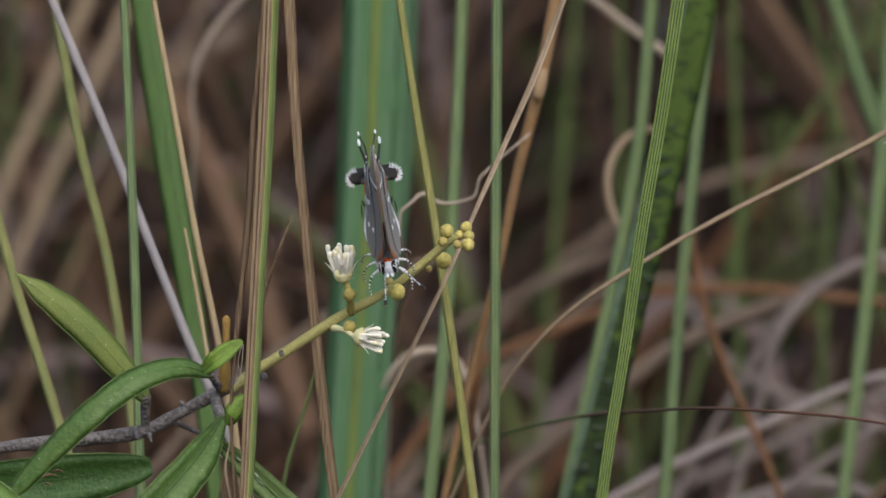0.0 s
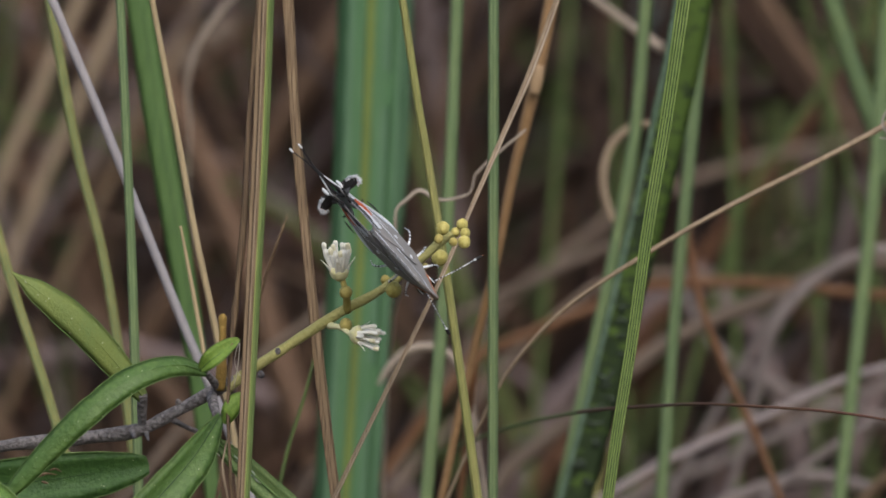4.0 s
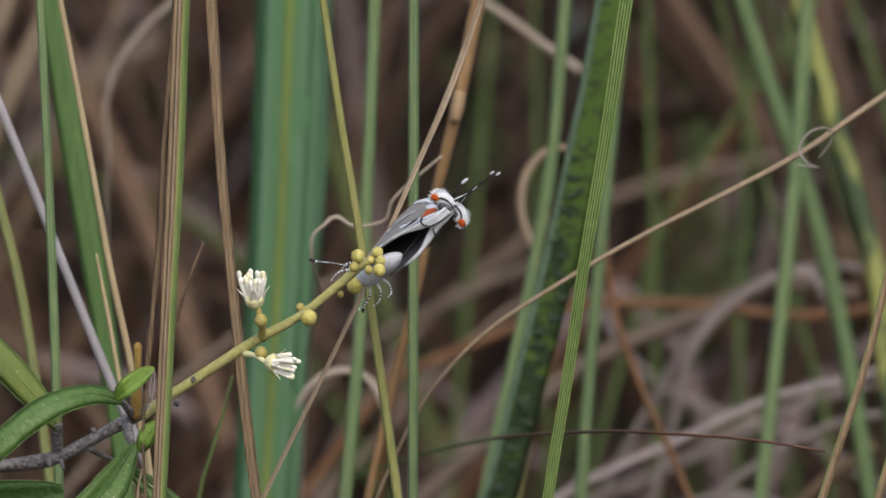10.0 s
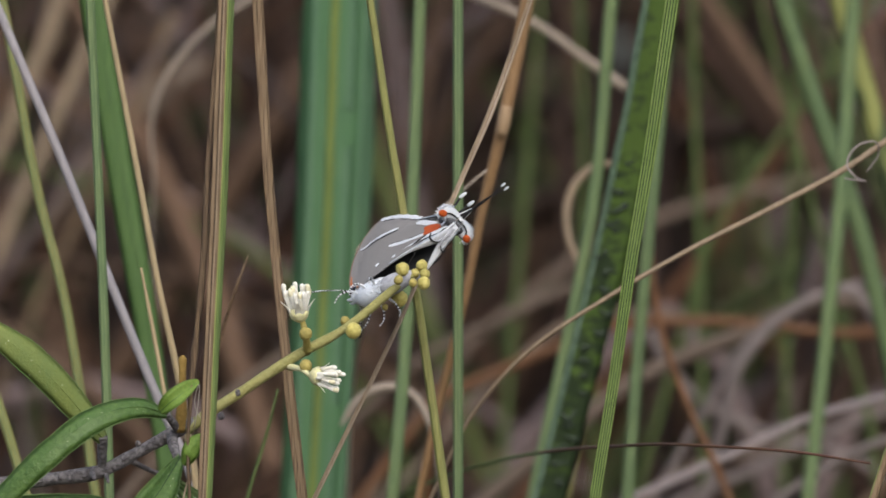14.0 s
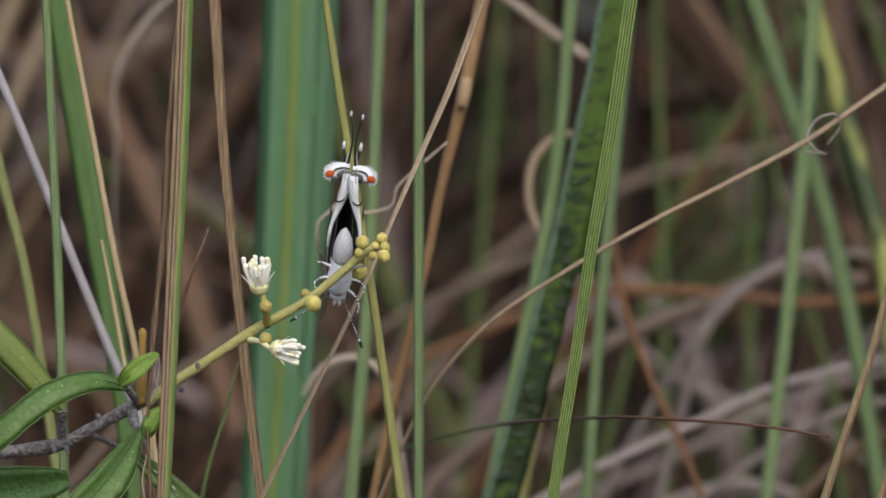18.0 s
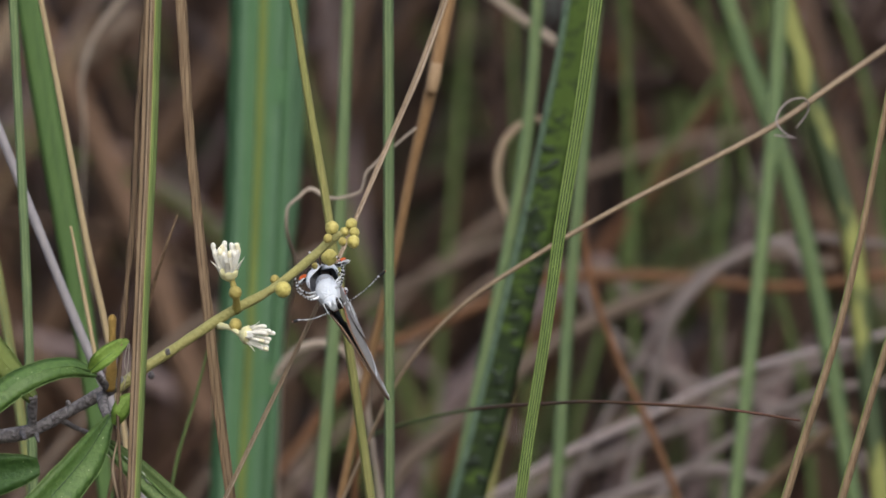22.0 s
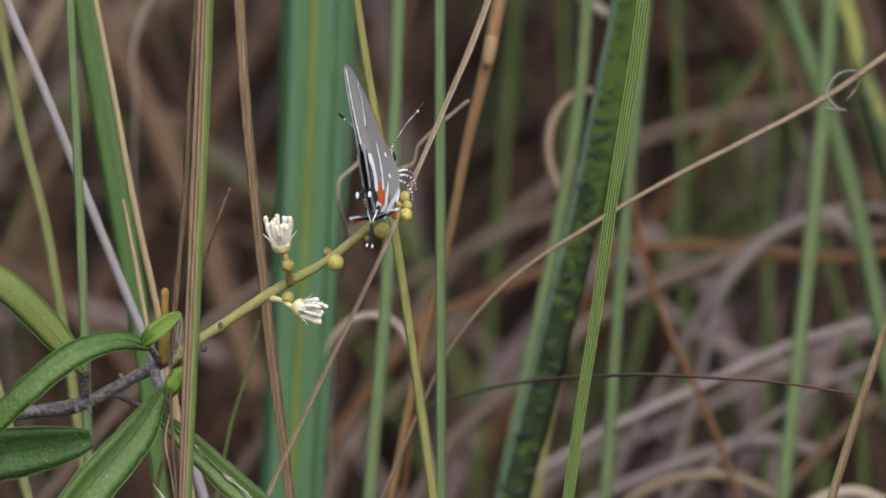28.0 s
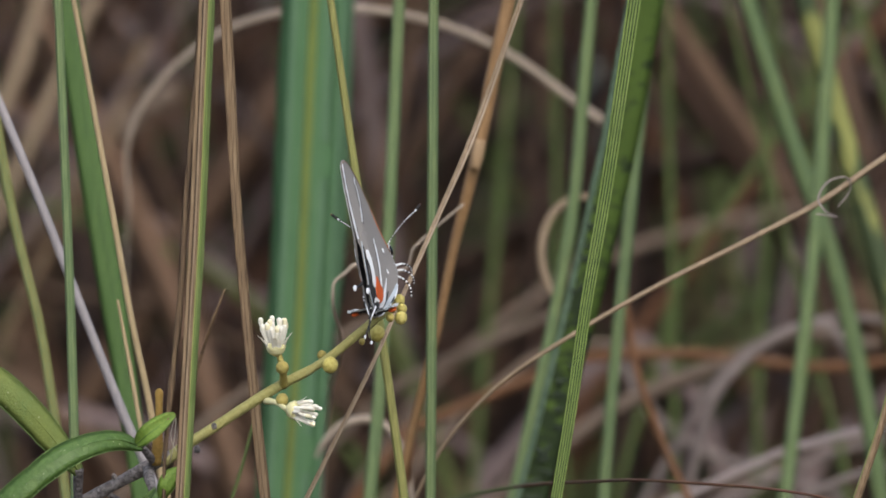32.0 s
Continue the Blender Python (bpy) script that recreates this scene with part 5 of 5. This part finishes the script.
        part("white_bar", band([(-10.2, 3.5), (-9.3, 3.2), (-8.3, 2.95), (-7.4, 2.7)], [0.16, 0.36, 0.34, 0.12], yo * 1.15, 0), SCALE_WHITE, hw)
        part("white_bar", band([(-10.9, 4.7), (-10.2, 4.5), (-9.7, 3.9)], [0.12, 0.22, 0.14], yo * 1.8, 0), SCALE_WHITE, hw)
        part("bar_edge", band([(-10.7, 5.4), (-10.1, 5.0), (-9.5, 4.9)], [0.07, 0.1, 0.07], yo * 1.8, 0), SCALE_BLACK, hw)
        part("dark_patch", plate(bmesh.new(), [(-11.3, 4.4), (-10.9, 5.3), (-10.0, 5.9), (-9.5, 5.2), (-9.9, 4.2), (-10.6, 3.6)], yo * 1.5, yo * 0.4, 30, (0, 0, 0)), SCALE_BLACK, hw)
        part("wing_fringe", band([(-7.4, 8.05), (-9.0, 7.15), (-10.4, 6.15), (-11.4, 5.1), (-11.55, 4.2)], [0.08, 0.1, 0.13, 0.15], yo * 1.25, 0), SCALE_BLUE, hw)
        part("fringe_line", band([(-7.5, 7.7), (-8.9, 6.75), (-10.1, 5.8), (-10.95, 5.0)], [0.12, 0.24, 0.28, 0.22], yo * 0.9, 0), SCALE_BLACK, hw)
        part("dark_bar", band([(-10.6, 3.3), (-9.6, 3.1), (-8.6, 2.75), (-7.6, 2.5), (-6.4, 2.2)], [0.14, 0.2, 0.15, 0.18, 0.06], yo * 1.2, 0), SCALE_BLACK, hw)
        part("white_bar", band([(-8.6, 3.1), (-7.6, 2.95), (-6.4, 2.75), (-5.2, 2.6)], [0.2, 0.24, 0.18, 0.06], yo * 1.1, 0), SCALE_WHITE, hw)
        part("dark_bar", band([(-9.9, 5.6), (-9.0, 5.9), (-8.2, 6.9)], [0.12, 0.18, 0.1], yo * 1.1, 0), SCALE_BLACK, hw)
        part("wing_fringe", band([(-11.2, 3.75), (-9.0, 2.6), (-6.2, 1.45), (-3.4, 0.5)], [0.3, 0.36, 0.32, 0.16], yo, 0), SCALE_BLUE, hw)
        part("pale_margin", sweep(bmesh.new(), chord3([(-11.0, -0.25 * s, 3.6), (-9.9, -0.3 * s, 2.9), (-8.8, -0.3 * s, 2.35), (-7.6, -0.22 * s, 1.8), (-6.2, 0.0, 1.25), (-3.4, 0, 0.4)]), [0.62, 0.66, 0.6, 0.42, 0.24, 0.12], FLAT, 30, 0, (0.35, -0.25 * s, -1), wobble=0.35), SCALE_WHITE, hw, "puckered white wing edge")
        part("grey_fold", sweep(bmesh.new(), chord3([(-10.6, -0.4 * s, 3.3), (-9.6, -0.5 * s, 2.6), (-8.2, -0.42 * s, 1.95)]), [0.2, 0.16, 0.05], ROUND, 14), FUR_GREY, hw)
        part("dark_bar", sweep(bmesh.new(), chord3([(-8.6, 0.5 * s, 2.5), (-8.3, 0.3 * s, 1.98), (-8.3, -0.1 * s, 1.85), (-8.6, -0.45 * s, 1.95)]), [0.06, 0.1, 0.1, 0.06], ROUND, 12), SCALE_BLACK, hw)
        part("dark_bar", sweep(bmesh.new(), chord3([(-8.1, 0.55 * s, 2.3), (-7.2, 0.5 * s, 1.9), (-6.4, 0.42 * s, 1.6)]), [0.04, 0.09, 0.04], ROUND, 10), SCALE_BLACK, hw)
        for v in (((-1, 1.0), (-4, 5.0), (-6.5, 7.9)), ((-1, 0.9), (-5, 4.6), (-9, 7.0)), ((-1, 0.7), (-6, 3.4), (-11, 5.2))):
            part("vein", band(v, [0.03, 0.025, 0.02], yo * 0.5, 0), WING, hw)
        # everted lobe at the tail corner: black in front, white behind with an orange corner and a black seam
        across = Vector((0.86, 0, -0.51))
        under = Vector((-0.51, 0, -0.86))
        mid = [Vector(p) for p in chord3([(-11.25, -0.35 * s, 4.15), (-11.2, 0.4 * s, 4.15), (-11.05, 1.2 * s, 4.05), (-10.8, 1.75 * s, 3.95)])]
        lobe = sweep(bmesh.new(), mid, [0.7, 0.85, 0.95, 0.9, 0.5], [(-1, 0), (-0.5, -0.1), (0.5, -0.1), (1, 0), (0.5, 0.1), (-0.5, 0.1)], 14, 0, (0.6, 0, 1),
                     mat_of=lambda i, j: 0 if j in (0, 1, 2) else 1, mat=1, wobble=0.15)
        lo = part("lobe", lobe, [SCALE_BLACK, SCALE_WHITE], hw, "everted black and white lobe fringed with white hairs")
        part("orange_spot", ball(bmesh.new(), mid[2] + Vector((0, 0.4 * s, 0)) + across * 0.36 + under * 0.24, 0.46, (0.9, 1.0, 0.42)), SCALE_ORANGE, lo)
        part("grey_fold", ball(bmesh.new(), mid[0].lerp(mid[1], 0.55) + across * 0.55 + under * 0.1, 0.62, (0.9, 1.25, 0.5), rough=0.3), WING_IN, lo)
        part("black_line", sweep(bmesh.new(), [mid[0] + under * 0.22 - across * 0.1, mid[1] + under * 0.24 - across * 0.2, mid[2] + under * 0.22 + across * 0.02, mid[2] + Vector((0, 0.05 * s, 0)) + under * 0.2 + across * 0.4], [0.07, 0.085, 0.085, 0.05], ROUND, 14), SCALE_BLACK, lo)
        part("black_line", sweep(bmesh.new(), [mid[1] + under * 0.2 + across * 0.5 + Vector((0, 0.35 * s, 0)), mid[1] + under * 0.22 + across * 0.8, mid[0] + under * 0.2 + across * 0.95], [0.05, 0.11, 0.06], ROUND, 10), SCALE_BLACK, lo)
        for k in range(46):
            a = -1.75 + k * 0.065
            rim = Vector((0.86 * math.sin(a), math.cos(a) * s, -0.51 * math.sin(a)))
            p = Vector(chord3([(-10.95, 1.15 * s, 4.0)])[0]) + rim * (0.68 + 0.07 * (k % 4))
            part("hair", sweep(bmesh.new(), [p, p + rim * (0.12 + 0.2 * (k * 7 % 5) / 4) + Vector((0.16 * (k % 3) - 0.12, 0.12 * (k * 3 % 4 - 1.5) * s, 0.16 * (k % 2)))], [0.08, 0.02], ROUND, 4), SCALE_WHITE if k % 3 else SCALE_BLUE, lo)
        tl = part("tail", sweep(bmesh.new(), chord3([(-11.3, 0, 4.6), (-12.8, -0.25 * s, 4.9), (-14.6, -0.4 * s, 5.3), (-17.0, -0.1 * s, 5.8)]), [0.2, 0.12, 0.08, 0.06], ROUND, 20), SCALE_BLACK, hw, "long thin black tail")
        part("tail_edge", sweep(bmesh.new(), chord3([(-11.2, 0.2 * s, 4.6), (-12.6, -0.1 * s, 4.9), (-13.6, -0.3 * s, 5.15)]), [0.1, 0.08, 0.04], ROUND, 12), SCALE_WHITE, tl)
        part("tail_tip", ball(bmesh.new(), chord3([(-17.3, -0.05 * s, 5.85)])[0], 0.18, (1.9, 0.7, 0.8)), SCALE_WHITE, tl)
        tl = part("tail", sweep(bmesh.new(), chord3([(-10.5, 0, 6.1), (-11.6, 0.2 * s, 6.6), (-12.6, 0.4 * s, 7.3)]), [0.2, 0.13, 0.12], ROUND, 14), SCALE_BLACK, hw, "short tail")
        part("tail_tip", ball(bmesh.new(), chord3([(-12.9, 0.4 * s, 7.4)])[0], 0.25, (2.2, 0.7, 1.0)), SCALE_WHITE, tl)
        for wing in (fw, hw):
            arch_wing(wing, s)
        wings += [fw, hw]
    for limb in b.children:
        if "wing" not in limb.name:
            limb.location = (-0.7 * MM, 0, 0.35 * MM)
    return b, wings, feelers


ground()
thicket()
stems()
low_arches()
background_reeds()
branch = croton_branch()
insect, wings, feelers = butterfly()


def motions():
    walk(insect, [
        (0.0, pose(-0.01216, -0.00500, 0.44938, 11.0, 39.0, -81.5)),
        (1.0, pose(-0.01173, -0.00500, 0.44850, 24.3, 67.1, -61.6)),
        (2.0, pose(-0.01128, -0.00500, 0.44879, 36.2, 72.9, -48.9)),
        (2.5, pose(-0.01159, -0.00500, 0.44822, 31.6, 72.8, -51.8)),
        (4.5, pose(-0.00833, -0.00500, 0.44830, 111.6, 27.6, 15.0)),
        (5.0, pose(-0.00726, -0.00500, 0.44785, 118.4, 14.2, 1.6)),
        (6.0, pose(-0.00515, -0.00500, 0.44796, 125.3, -10.8, -14.5)),
        (6.5, pose(-0.00479, -0.00500, 0.44984, 107.7, -20.5, -8.4)),
        (7.0, pose(-0.00396, -0.00500, 0.45185, 83.9, -40.4, 8.2)),
        (7.5, pose(-0.00354, -0.00100, 0.45228, 58.3, -30.6, 39.4)),
        (8.0, pose(-0.00069, 0.00200, 0.45521, 39.5, 11.0, 68.1)),
        (8.5, pose(-0.00085, 0.00300, 0.45530, 44.2, 24.8, 73.1)),
        (9.0, pose(-0.00170, 0.00300, 0.45378, 33.4, 22.2, 76.5)),
        (9.5, pose(-0.00314, 0.00300, 0.45118, 33.2, 20.2, 109.2)),
        (10.0, pose(-0.00495, 0.00300, 0.45063, 48.7, 17.7, 124.4)),
        (11.0, pose(-0.00591, 0.00300, 0.45241, 58.9, 24.2, 150.1)),
        (13.0, pose(-0.00676, 0.00300, 0.45249, 60.6, 18.6, 154.8)),
        (14.0, pose(-0.00935, 0.00300, 0.44989, 45.6, 20.1, 140.6)),
        (14.5, pose(-0.00826, 0.00300, 0.44932, 29.8, 46.9, 125.0)),
        (17.0, pose(-0.00845, 0.00300, 0.44852, 15.8, 59.0, 107.1)),
        (19.0, pose(-0.00847, 0.00300, 0.44874, 8.2, 66.6, 98.7)),
        (20.0, pose(-0.00777, 0.00300, 0.44833, 13.3, 70.9, 104.0)),
        (20.5, pose(-0.00797, 0.00300, 0.44686, -8.0, 75.2, 82.2)),
        (21.0, pose(-0.00706, 0.00300, 0.44741, -120.2, 63.7, -44.5)),
        (21.5, pose(-0.00565, 0.00200, 0.44517, -141.4, 25.0, -75.3)),
        (22.0, pose(-0.00648, 0.00000, 0.44565, -151.2, 12.8, -86.5)),
        (22.5, pose(-0.00642, -0.00500, 0.44595, -152.6, -37.3, -98.2)),
        (23.0, pose(-0.00656, -0.00500, 0.44699, -176.4, -52.8, -82.1)),
        (23.5, pose(-0.00621, -0.00500, 0.44912, 158.7, -54.8, -70.9)),
        (24.0, pose(-0.00649, -0.00500, 0.45179, 101.1, -76.1, -26.1)),
        (24.5, pose(-0.00529, -0.00100, 0.45343, 31.5, -56.6, 41.7)),
        (25.0, pose(-0.00427, 0.00200, 0.45576, 16.4, -28.5, 52.2)),
        (25.5, pose(-0.00543, 0.00200, 0.45619, 1.2, -24.3, 66.5)),
        (28.0, pose(-0.00593, 0.00200, 0.45523, -13.9, -22.3, 83.6)),
        (29.0, pose(-0.00578, 0.00200, 0.45536, -13.8, -22.2, 83.5)),
        (30.0, pose(-0.00567, 0.00200, 0.45600, -16.2, -26.7, 85.5)),
        (32.0, pose(-0.00567, 0.00200, 0.45600, -16.2, -26.7, 85.5)),
    ])
    # how far the folded wings are swung about their hinges
    swing = [(0.0, 2.2), (1.0, 7.1), (2.0, 2.9), (2.5, 1.7), (4.5, -0.7), (5.0, 2.3), (6.0, -0.1), (6.5, -0.6), (7.0, -0.4), (7.5, 1.1), (8.0, -21.2), (8.5, -20.8), (9.0, 3.3), (9.5, 20.7), (10.0, 22.9), (11.0, 2.8), (13.0, 0.3), (14.0, 21.6), (14.5, 4.8), (17.0, 1.1), (19.0, 1.8), (20.0, -1.5), (20.5, -4.3), (21.0, 3.3), (21.5, -8.0), (22.0, -8.0), (22.5, -6.8), (23.0, -3.2), (23.5, 1.0), (24.0, 4.7), (24.5, -0.2), (25.0, -2.1), (25.5, -9.3), (28.0, -8.9), (29.0, -8.9), (30.0, -4.0), (32.0, -4.0)]

    # how far the hindwings stand apart at the tails
    SPREAD = [(0.0, 2.5), (2.5, 2.0), (4.5, 1.0), (6.0, 0.3), (7.0, 1.0), (8.0, 3.0), (9.0, 3.5), (9.5, 1.0), (11.0, 0.5), (14.0, 0.5), (17.0, 1.5), (22.0, 2.0), (23.0, 3.5), (25.0, 2.2), (28.0, 0.5), (32.0, 0.4)]

    def between(rows, t):
        for (t0, a0), (t1, a1) in zip(rows, rows[1:]):
            if t <= t1:
                return a0 + (a1 - a0) * (t - t0) / (t1 - t0)
        return rows[-1][1]
    for wing in wings:
        side = 1 if wing.location.y > 0 else -1
        y, tilt, toe = (0.1, 0.2, 0.2) if wing.name.startswith("forewing") else (0.19, 0.3, 0.3)
        spread = 0.0 if wing.name.startswith("forewing") else -side
        # the hindwings rub slowly to and fro against each other
        rub = 0.0 if wing.name.startswith("forewing") else 1.5 * side
        walk(wing, [(t, pose(0, y * side * MM, 0.35 * MM, tilt * side, between(swing, t) + rub * math.sin(3.6 * t), toe * side + spread * between(SPREAD, t))) for t in (0.4 * i for i in range(81))])

    # the antennae turn on the head
    def aim(feeler, *way):
        ob, hinge, rest = feeler
        return Matrix.Translation(hinge * MM) @ rest.rotation_difference(Vector(way)).to_matrix().to_4x4() @ Matrix.Translation(-hinge * MM)
    near, far = feelers
    walk(near[0], [(t, aim(near, *way)) for t, *way in (
        (0.0, 0.88, 0.46, 0.15), (4.5, 0.3, 0.93, -0.2), (6.5, 0.3, 0.9, 0.2), (9.5, 0.71, 0.70, -0.06), (11.0, 0.90, 0.42, 0.12), (14.0, 0.92, 0.38, 0.08), (17.0, 0.75, 0.56, 0.35),
        (20.0, 0.68, 0.73, 0.0), (21.0, 0.6, 0.6, 0.5), (22.0, 0.71, 0.58, -0.3), (23.0, 0.83, 0.45, -0.3), (25.0, 0.6, 0.6, 0.5), (28.0, 0.37, 0.56, 0.74), (32.0, 0.45, 0.65, 0.61))])
    walk(far[0], [(t, aim(far, *way)) for t, *way in (
        (0.0, 1.0, -0.1, 0.0), (4.5, 0.8, -0.2, -0.3), (6.0, 0.97, 0.1, 0.2), (8.0, 0.86, -0.47, -0.19), (9.0, 0.9, -0.42, -0.1), (11.0, 0.68, -0.71, 0.18), (13.0, 0.61, -0.79, 0.09), (17.0, 0.93, -0.37, 0.04),
        (19.0, 0.85, -0.5, -0.15), (20.0, 0.92, -0.33, 0.21), (21.0, 0.55, -0.82, 0.13), (22.0, 0.2, -0.95, -0.2), (23.0, 0.75, -0.63, -0.17), (24.0, 0.44, -0.88, 0.16), (25.0, 0.19, -0.67, -0.72), (28.0, 0.55, -0.67, 0.5), (32.0, 0.73, -0.63, 0.27))])

    # stems bowing sideways in the breeze, each about its foot: millimetres at the height of the branch
    times = [*(0.5 * i for i in range(6)), *(4.5 + 0.5 * i for i in range(21)), *(16.5 + 0.5 * i for i in range(19)), *(27.5 + 0.5 * i for i in range(10))]

    def bow(name, offsets, pick=0):
        root = [o for o in ROOTED if o.name.split(".")[0] == name][pick]
        x, y, z = root.location
        walk(root, [(t, pose(x, y, z, 0, math.degrees(d / 450), 0)) for t, d in zip(times, offsets)])

    bow("fluted_sedge", [-3.2, -2.5, -1.2, -1.0, -1.0, -1.1, -2.3, -2.0, -0.9, -0.2, 0.0, 0.1, 0.1, 0.0, 0.0, -0.1, -0.1, 0.1, 0.1, 0.3, 0.1, 0.2, 0.2, 0.2, 0.2, 0.1, 0.2, 0.2, 0.1, 0.2, 0.3, 0.3, 0.3, 0.3, 0.2, 0.2, 0.2, 0.2, 0.2, -1.0, -2.0, -2.2, -1.6, -0.6, -0.3, -0.4, 0.2, 0.1, -1.9, -2.8, -2.4, -2.2, -2.1, -2.1, -2.0, -2.0])
    bow("bleached_straw", [-0.2, -0.2, 0.0, -0.1, 0.0, -0.2, 0.3, 0.3, 0.3, 0.5, 0.4, 0.3, 0.2, 0.2, 0.1, 0.3, 0.1, 0.1, 0.0, 0.1, 0.2, 0.2, 0.2, 0.4, 0.2, 0.2, 0.2, 0.1, 0.3, 0.2, 0.2, 0.2, 0.2, 0.3, 0.3, 0.4, 0.3, 0.5, 0.5, 0.5, 0.8, 0.9, 0.8, 0.9, 1.4, 1.1, 0.4, 0.3, 0.1, 0.2, 0.2, 0.3, 0.2, 0.1, 0.2, -0.1])
    bow("dry_straw", [0.1, -0.3, -0.4, -0.4, -0.3, -0.2, 0.5, 0.5, 0.5, 0.5, 0.4, 0.2, 0.2, 0.2, 0.3, 0.4, 0.2, 0.2, 0.3, 0.3, 0.3, 0.4, 0.4, 0.5, 0.5, 0.5, 0.5, 0.0, 0.2, 0.2, 0.1, 0.0, 0.1, 0.2, 0.1, 0.2, 0.2, 0.3, 0.4, 0.5, 0.7, 0.8, 0.8, 0.8, 1.0, 0.9, 0.2, 0.1, 0.2, 0.3, 0.2, 0.2, 0.2, 0.2, 0.2, 0.1])
    bow("dead_reed", [-0.7, -0.3, 0.1, 0.2, 0.2, -0.1, -0.4, -0.5, 0.0, 0.3, 0.6, 0.8, 0.8, 0.8, 0.7, 0.6, 0.5, 0.6, 0.7, 0.7, 0.7, 0.7, 0.7, 0.8, 0.8, 0.9, 1.0, 0.6, 0.6, 0.5, 0.4, 0.5, 0.4, 0.5, 0.5, 0.5, 0.4, 0.5, 0.1, -0.3, -0.6, -0.6, -0.4, 0.0, 0.2, 0.1, 0.6, 0.5, 0.0, -0.2, 0.0, 0.0, -0.1, 0.1, 0.2, 0.0])
    bow("yellow_green_rush", [-1.5, -1.0, -0.4, -0.1, 0.0, -0.6, -0.9, -1.1, -0.8, -0.3, 0.1, 0.2, 0.2, 0.0, 0.0, 0.0, -0.1, 0.1, 0.2, 0.3, 0.1, 0.1, 0.1, 0.4, 0.6, 0.6, 0.5, -0.3, -0.4, -0.3, -0.3, -0.3, -0.4, -0.4, -0.4, -0.4, -0.3, -0.2, -0.6, -1.3, -1.5, -1.6, -1.3, -0.8, -0.5, -0.7, 0.1, 0.1, -0.7, -1.1, -0.6, -0.5, -0.5, -0.4, -0.4, -0.7])
    bow("jointed_dead_reed", [-0.7, -0.5, -0.1, -0.1, -0.1, -0.3, -0.6, -0.6, -0.2, 0.0, 0.0, 0.0, 0.0, 0.0, 0.1, 0.0, -0.2, -0.1, -0.2, -0.2, 0.0, -0.1, 0.0, 0.2, 0.1, 0.1, 0.2, -0.2, 0.0, 0.0, 0.0, 0.1, 0.1, 0.0, 0.0, 0.1, 0.1, 0.2, 0.1, -0.3, -0.5, -0.6, -0.5, -0.1, 0.3, 0.1, 0.8, 0.5, -0.2, -0.5, -0.1, -0.1, -0.1, 0.0, 0.0, -0.3])
    bow("green_rush", [-0.9, -0.8, -0.2, 0.0, 0.1, -0.4, -0.8, -0.8, -0.4, 0.2, 0.3, 0.4, 0.3, 0.2, 0.3, 0.1, -0.2, -0.2, -0.5, -0.4, -0.4, -0.3, -0.1, 0.3, 0.2, 0.4, 0.3, -0.2, -0.1, -0.2, -0.2, -0.2, -0.3, -0.3, -0.2, -0.2, -0.1, -0.2, -0.4, -0.9, -1.5, -1.9, -1.3, -0.9, -0.4, -0.6, 0.0, -0.1, -0.7, -0.6, -0.3, -0.3, -0.5, -0.3, -0.2, -0.5], 2)
    bow("green_rush", [-0.6, -0.6, -0.2, -0.2, -0.3, -0.1, -0.5, -0.4, -0.2, 0.0, 0.0, 0.0, 0.0, 0.0, 0.0, 0.0, 0.0, 0.0, 0.0, 0.0, 0.0, 0.0, 0.0, 0.0, 0.0, 0.0, 0.0, 0.0, 0.1, 0.0, 0.0, 0.0, 0.0, 0.1, 0.0, 0.0, 0.0, 0.1, 0.1, 0.0, 0.1, 0.2, 0.2, 0.3, 0.4, 0.3, 0.1, 0.0, -0.3, -0.5, -0.3, -0.2, -0.3, -0.2, -0.3, -0.3])
    bow("tan_straw", [-0.8, -0.6, -0.4, -0.3, -0.3, -0.5, -1.2, -1.2, -0.6, -0.3, -0.4, -0.5, -0.6, -0.7, -0.8, -0.9, -0.7, -0.3, -0.3, -0.3, -0.2, -0.2, -0.2, -0.1, -0.1, -0.1, 0.0, 0.1, -0.2, -0.1, -0.1, -0.1, -0.1, 0.0, -0.1, 0.0, -0.2, -0.4, -0.6, -1.1, -1.6, -1.6, -1.4, -0.9, -1.1, -1.2, -0.2, -0.4, -0.9, -1.2, -0.9, -1.1, -0.9, -0.8, -0.7, -0.5])
    bow("tan_straw", [-0.8, -0.6, -0.4, -0.3, -0.3, -0.5, -1.2, -1.2, -0.6, -0.3, -0.4, -0.5, -0.6, -0.7, -0.8, -0.9, -0.7, -0.3, -0.3, -0.3, -0.2, -0.2, -0.2, -0.1, -0.1, -0.1, 0.0, 0.1, -0.2, -0.1, -0.1, -0.1, -0.1, 0.0, -0.1, 0.0, -0.2, -0.4, -0.6, -1.1, -1.6, -1.6, -1.4, -0.9, -1.1, -1.2, -0.2, -0.4, -0.9, -1.2, -0.9, -1.1, -0.9, -0.8, -0.7, -0.5], 1)
    bow("long_dead_reed", [-0.5, -0.5, -0.5, -0.5, -0.5, -0.5, -0.4, -0.2, -0.1, 0.1, 0.1, 0.0, 0.0, 0.0, -0.1, -0.1, -0.2, -0.3, -0.4, -0.4, -0.2, -0.2, -0.1, 0.0, 0.0, 0.0, 0.0, -0.3, -0.2, 0.0, 0.0, 0.0, 0.0, -0.1, -0.1, 0.0, 0.0, 0.0, 0.0, -0.2, -0.3, -0.2, -0.1, 0.0, 0.3, 0.2, 0.0, -0.2, -0.4, -0.4, -0.4, -0.3, -0.2, -0.2, -0.3, -0.6])


motions()
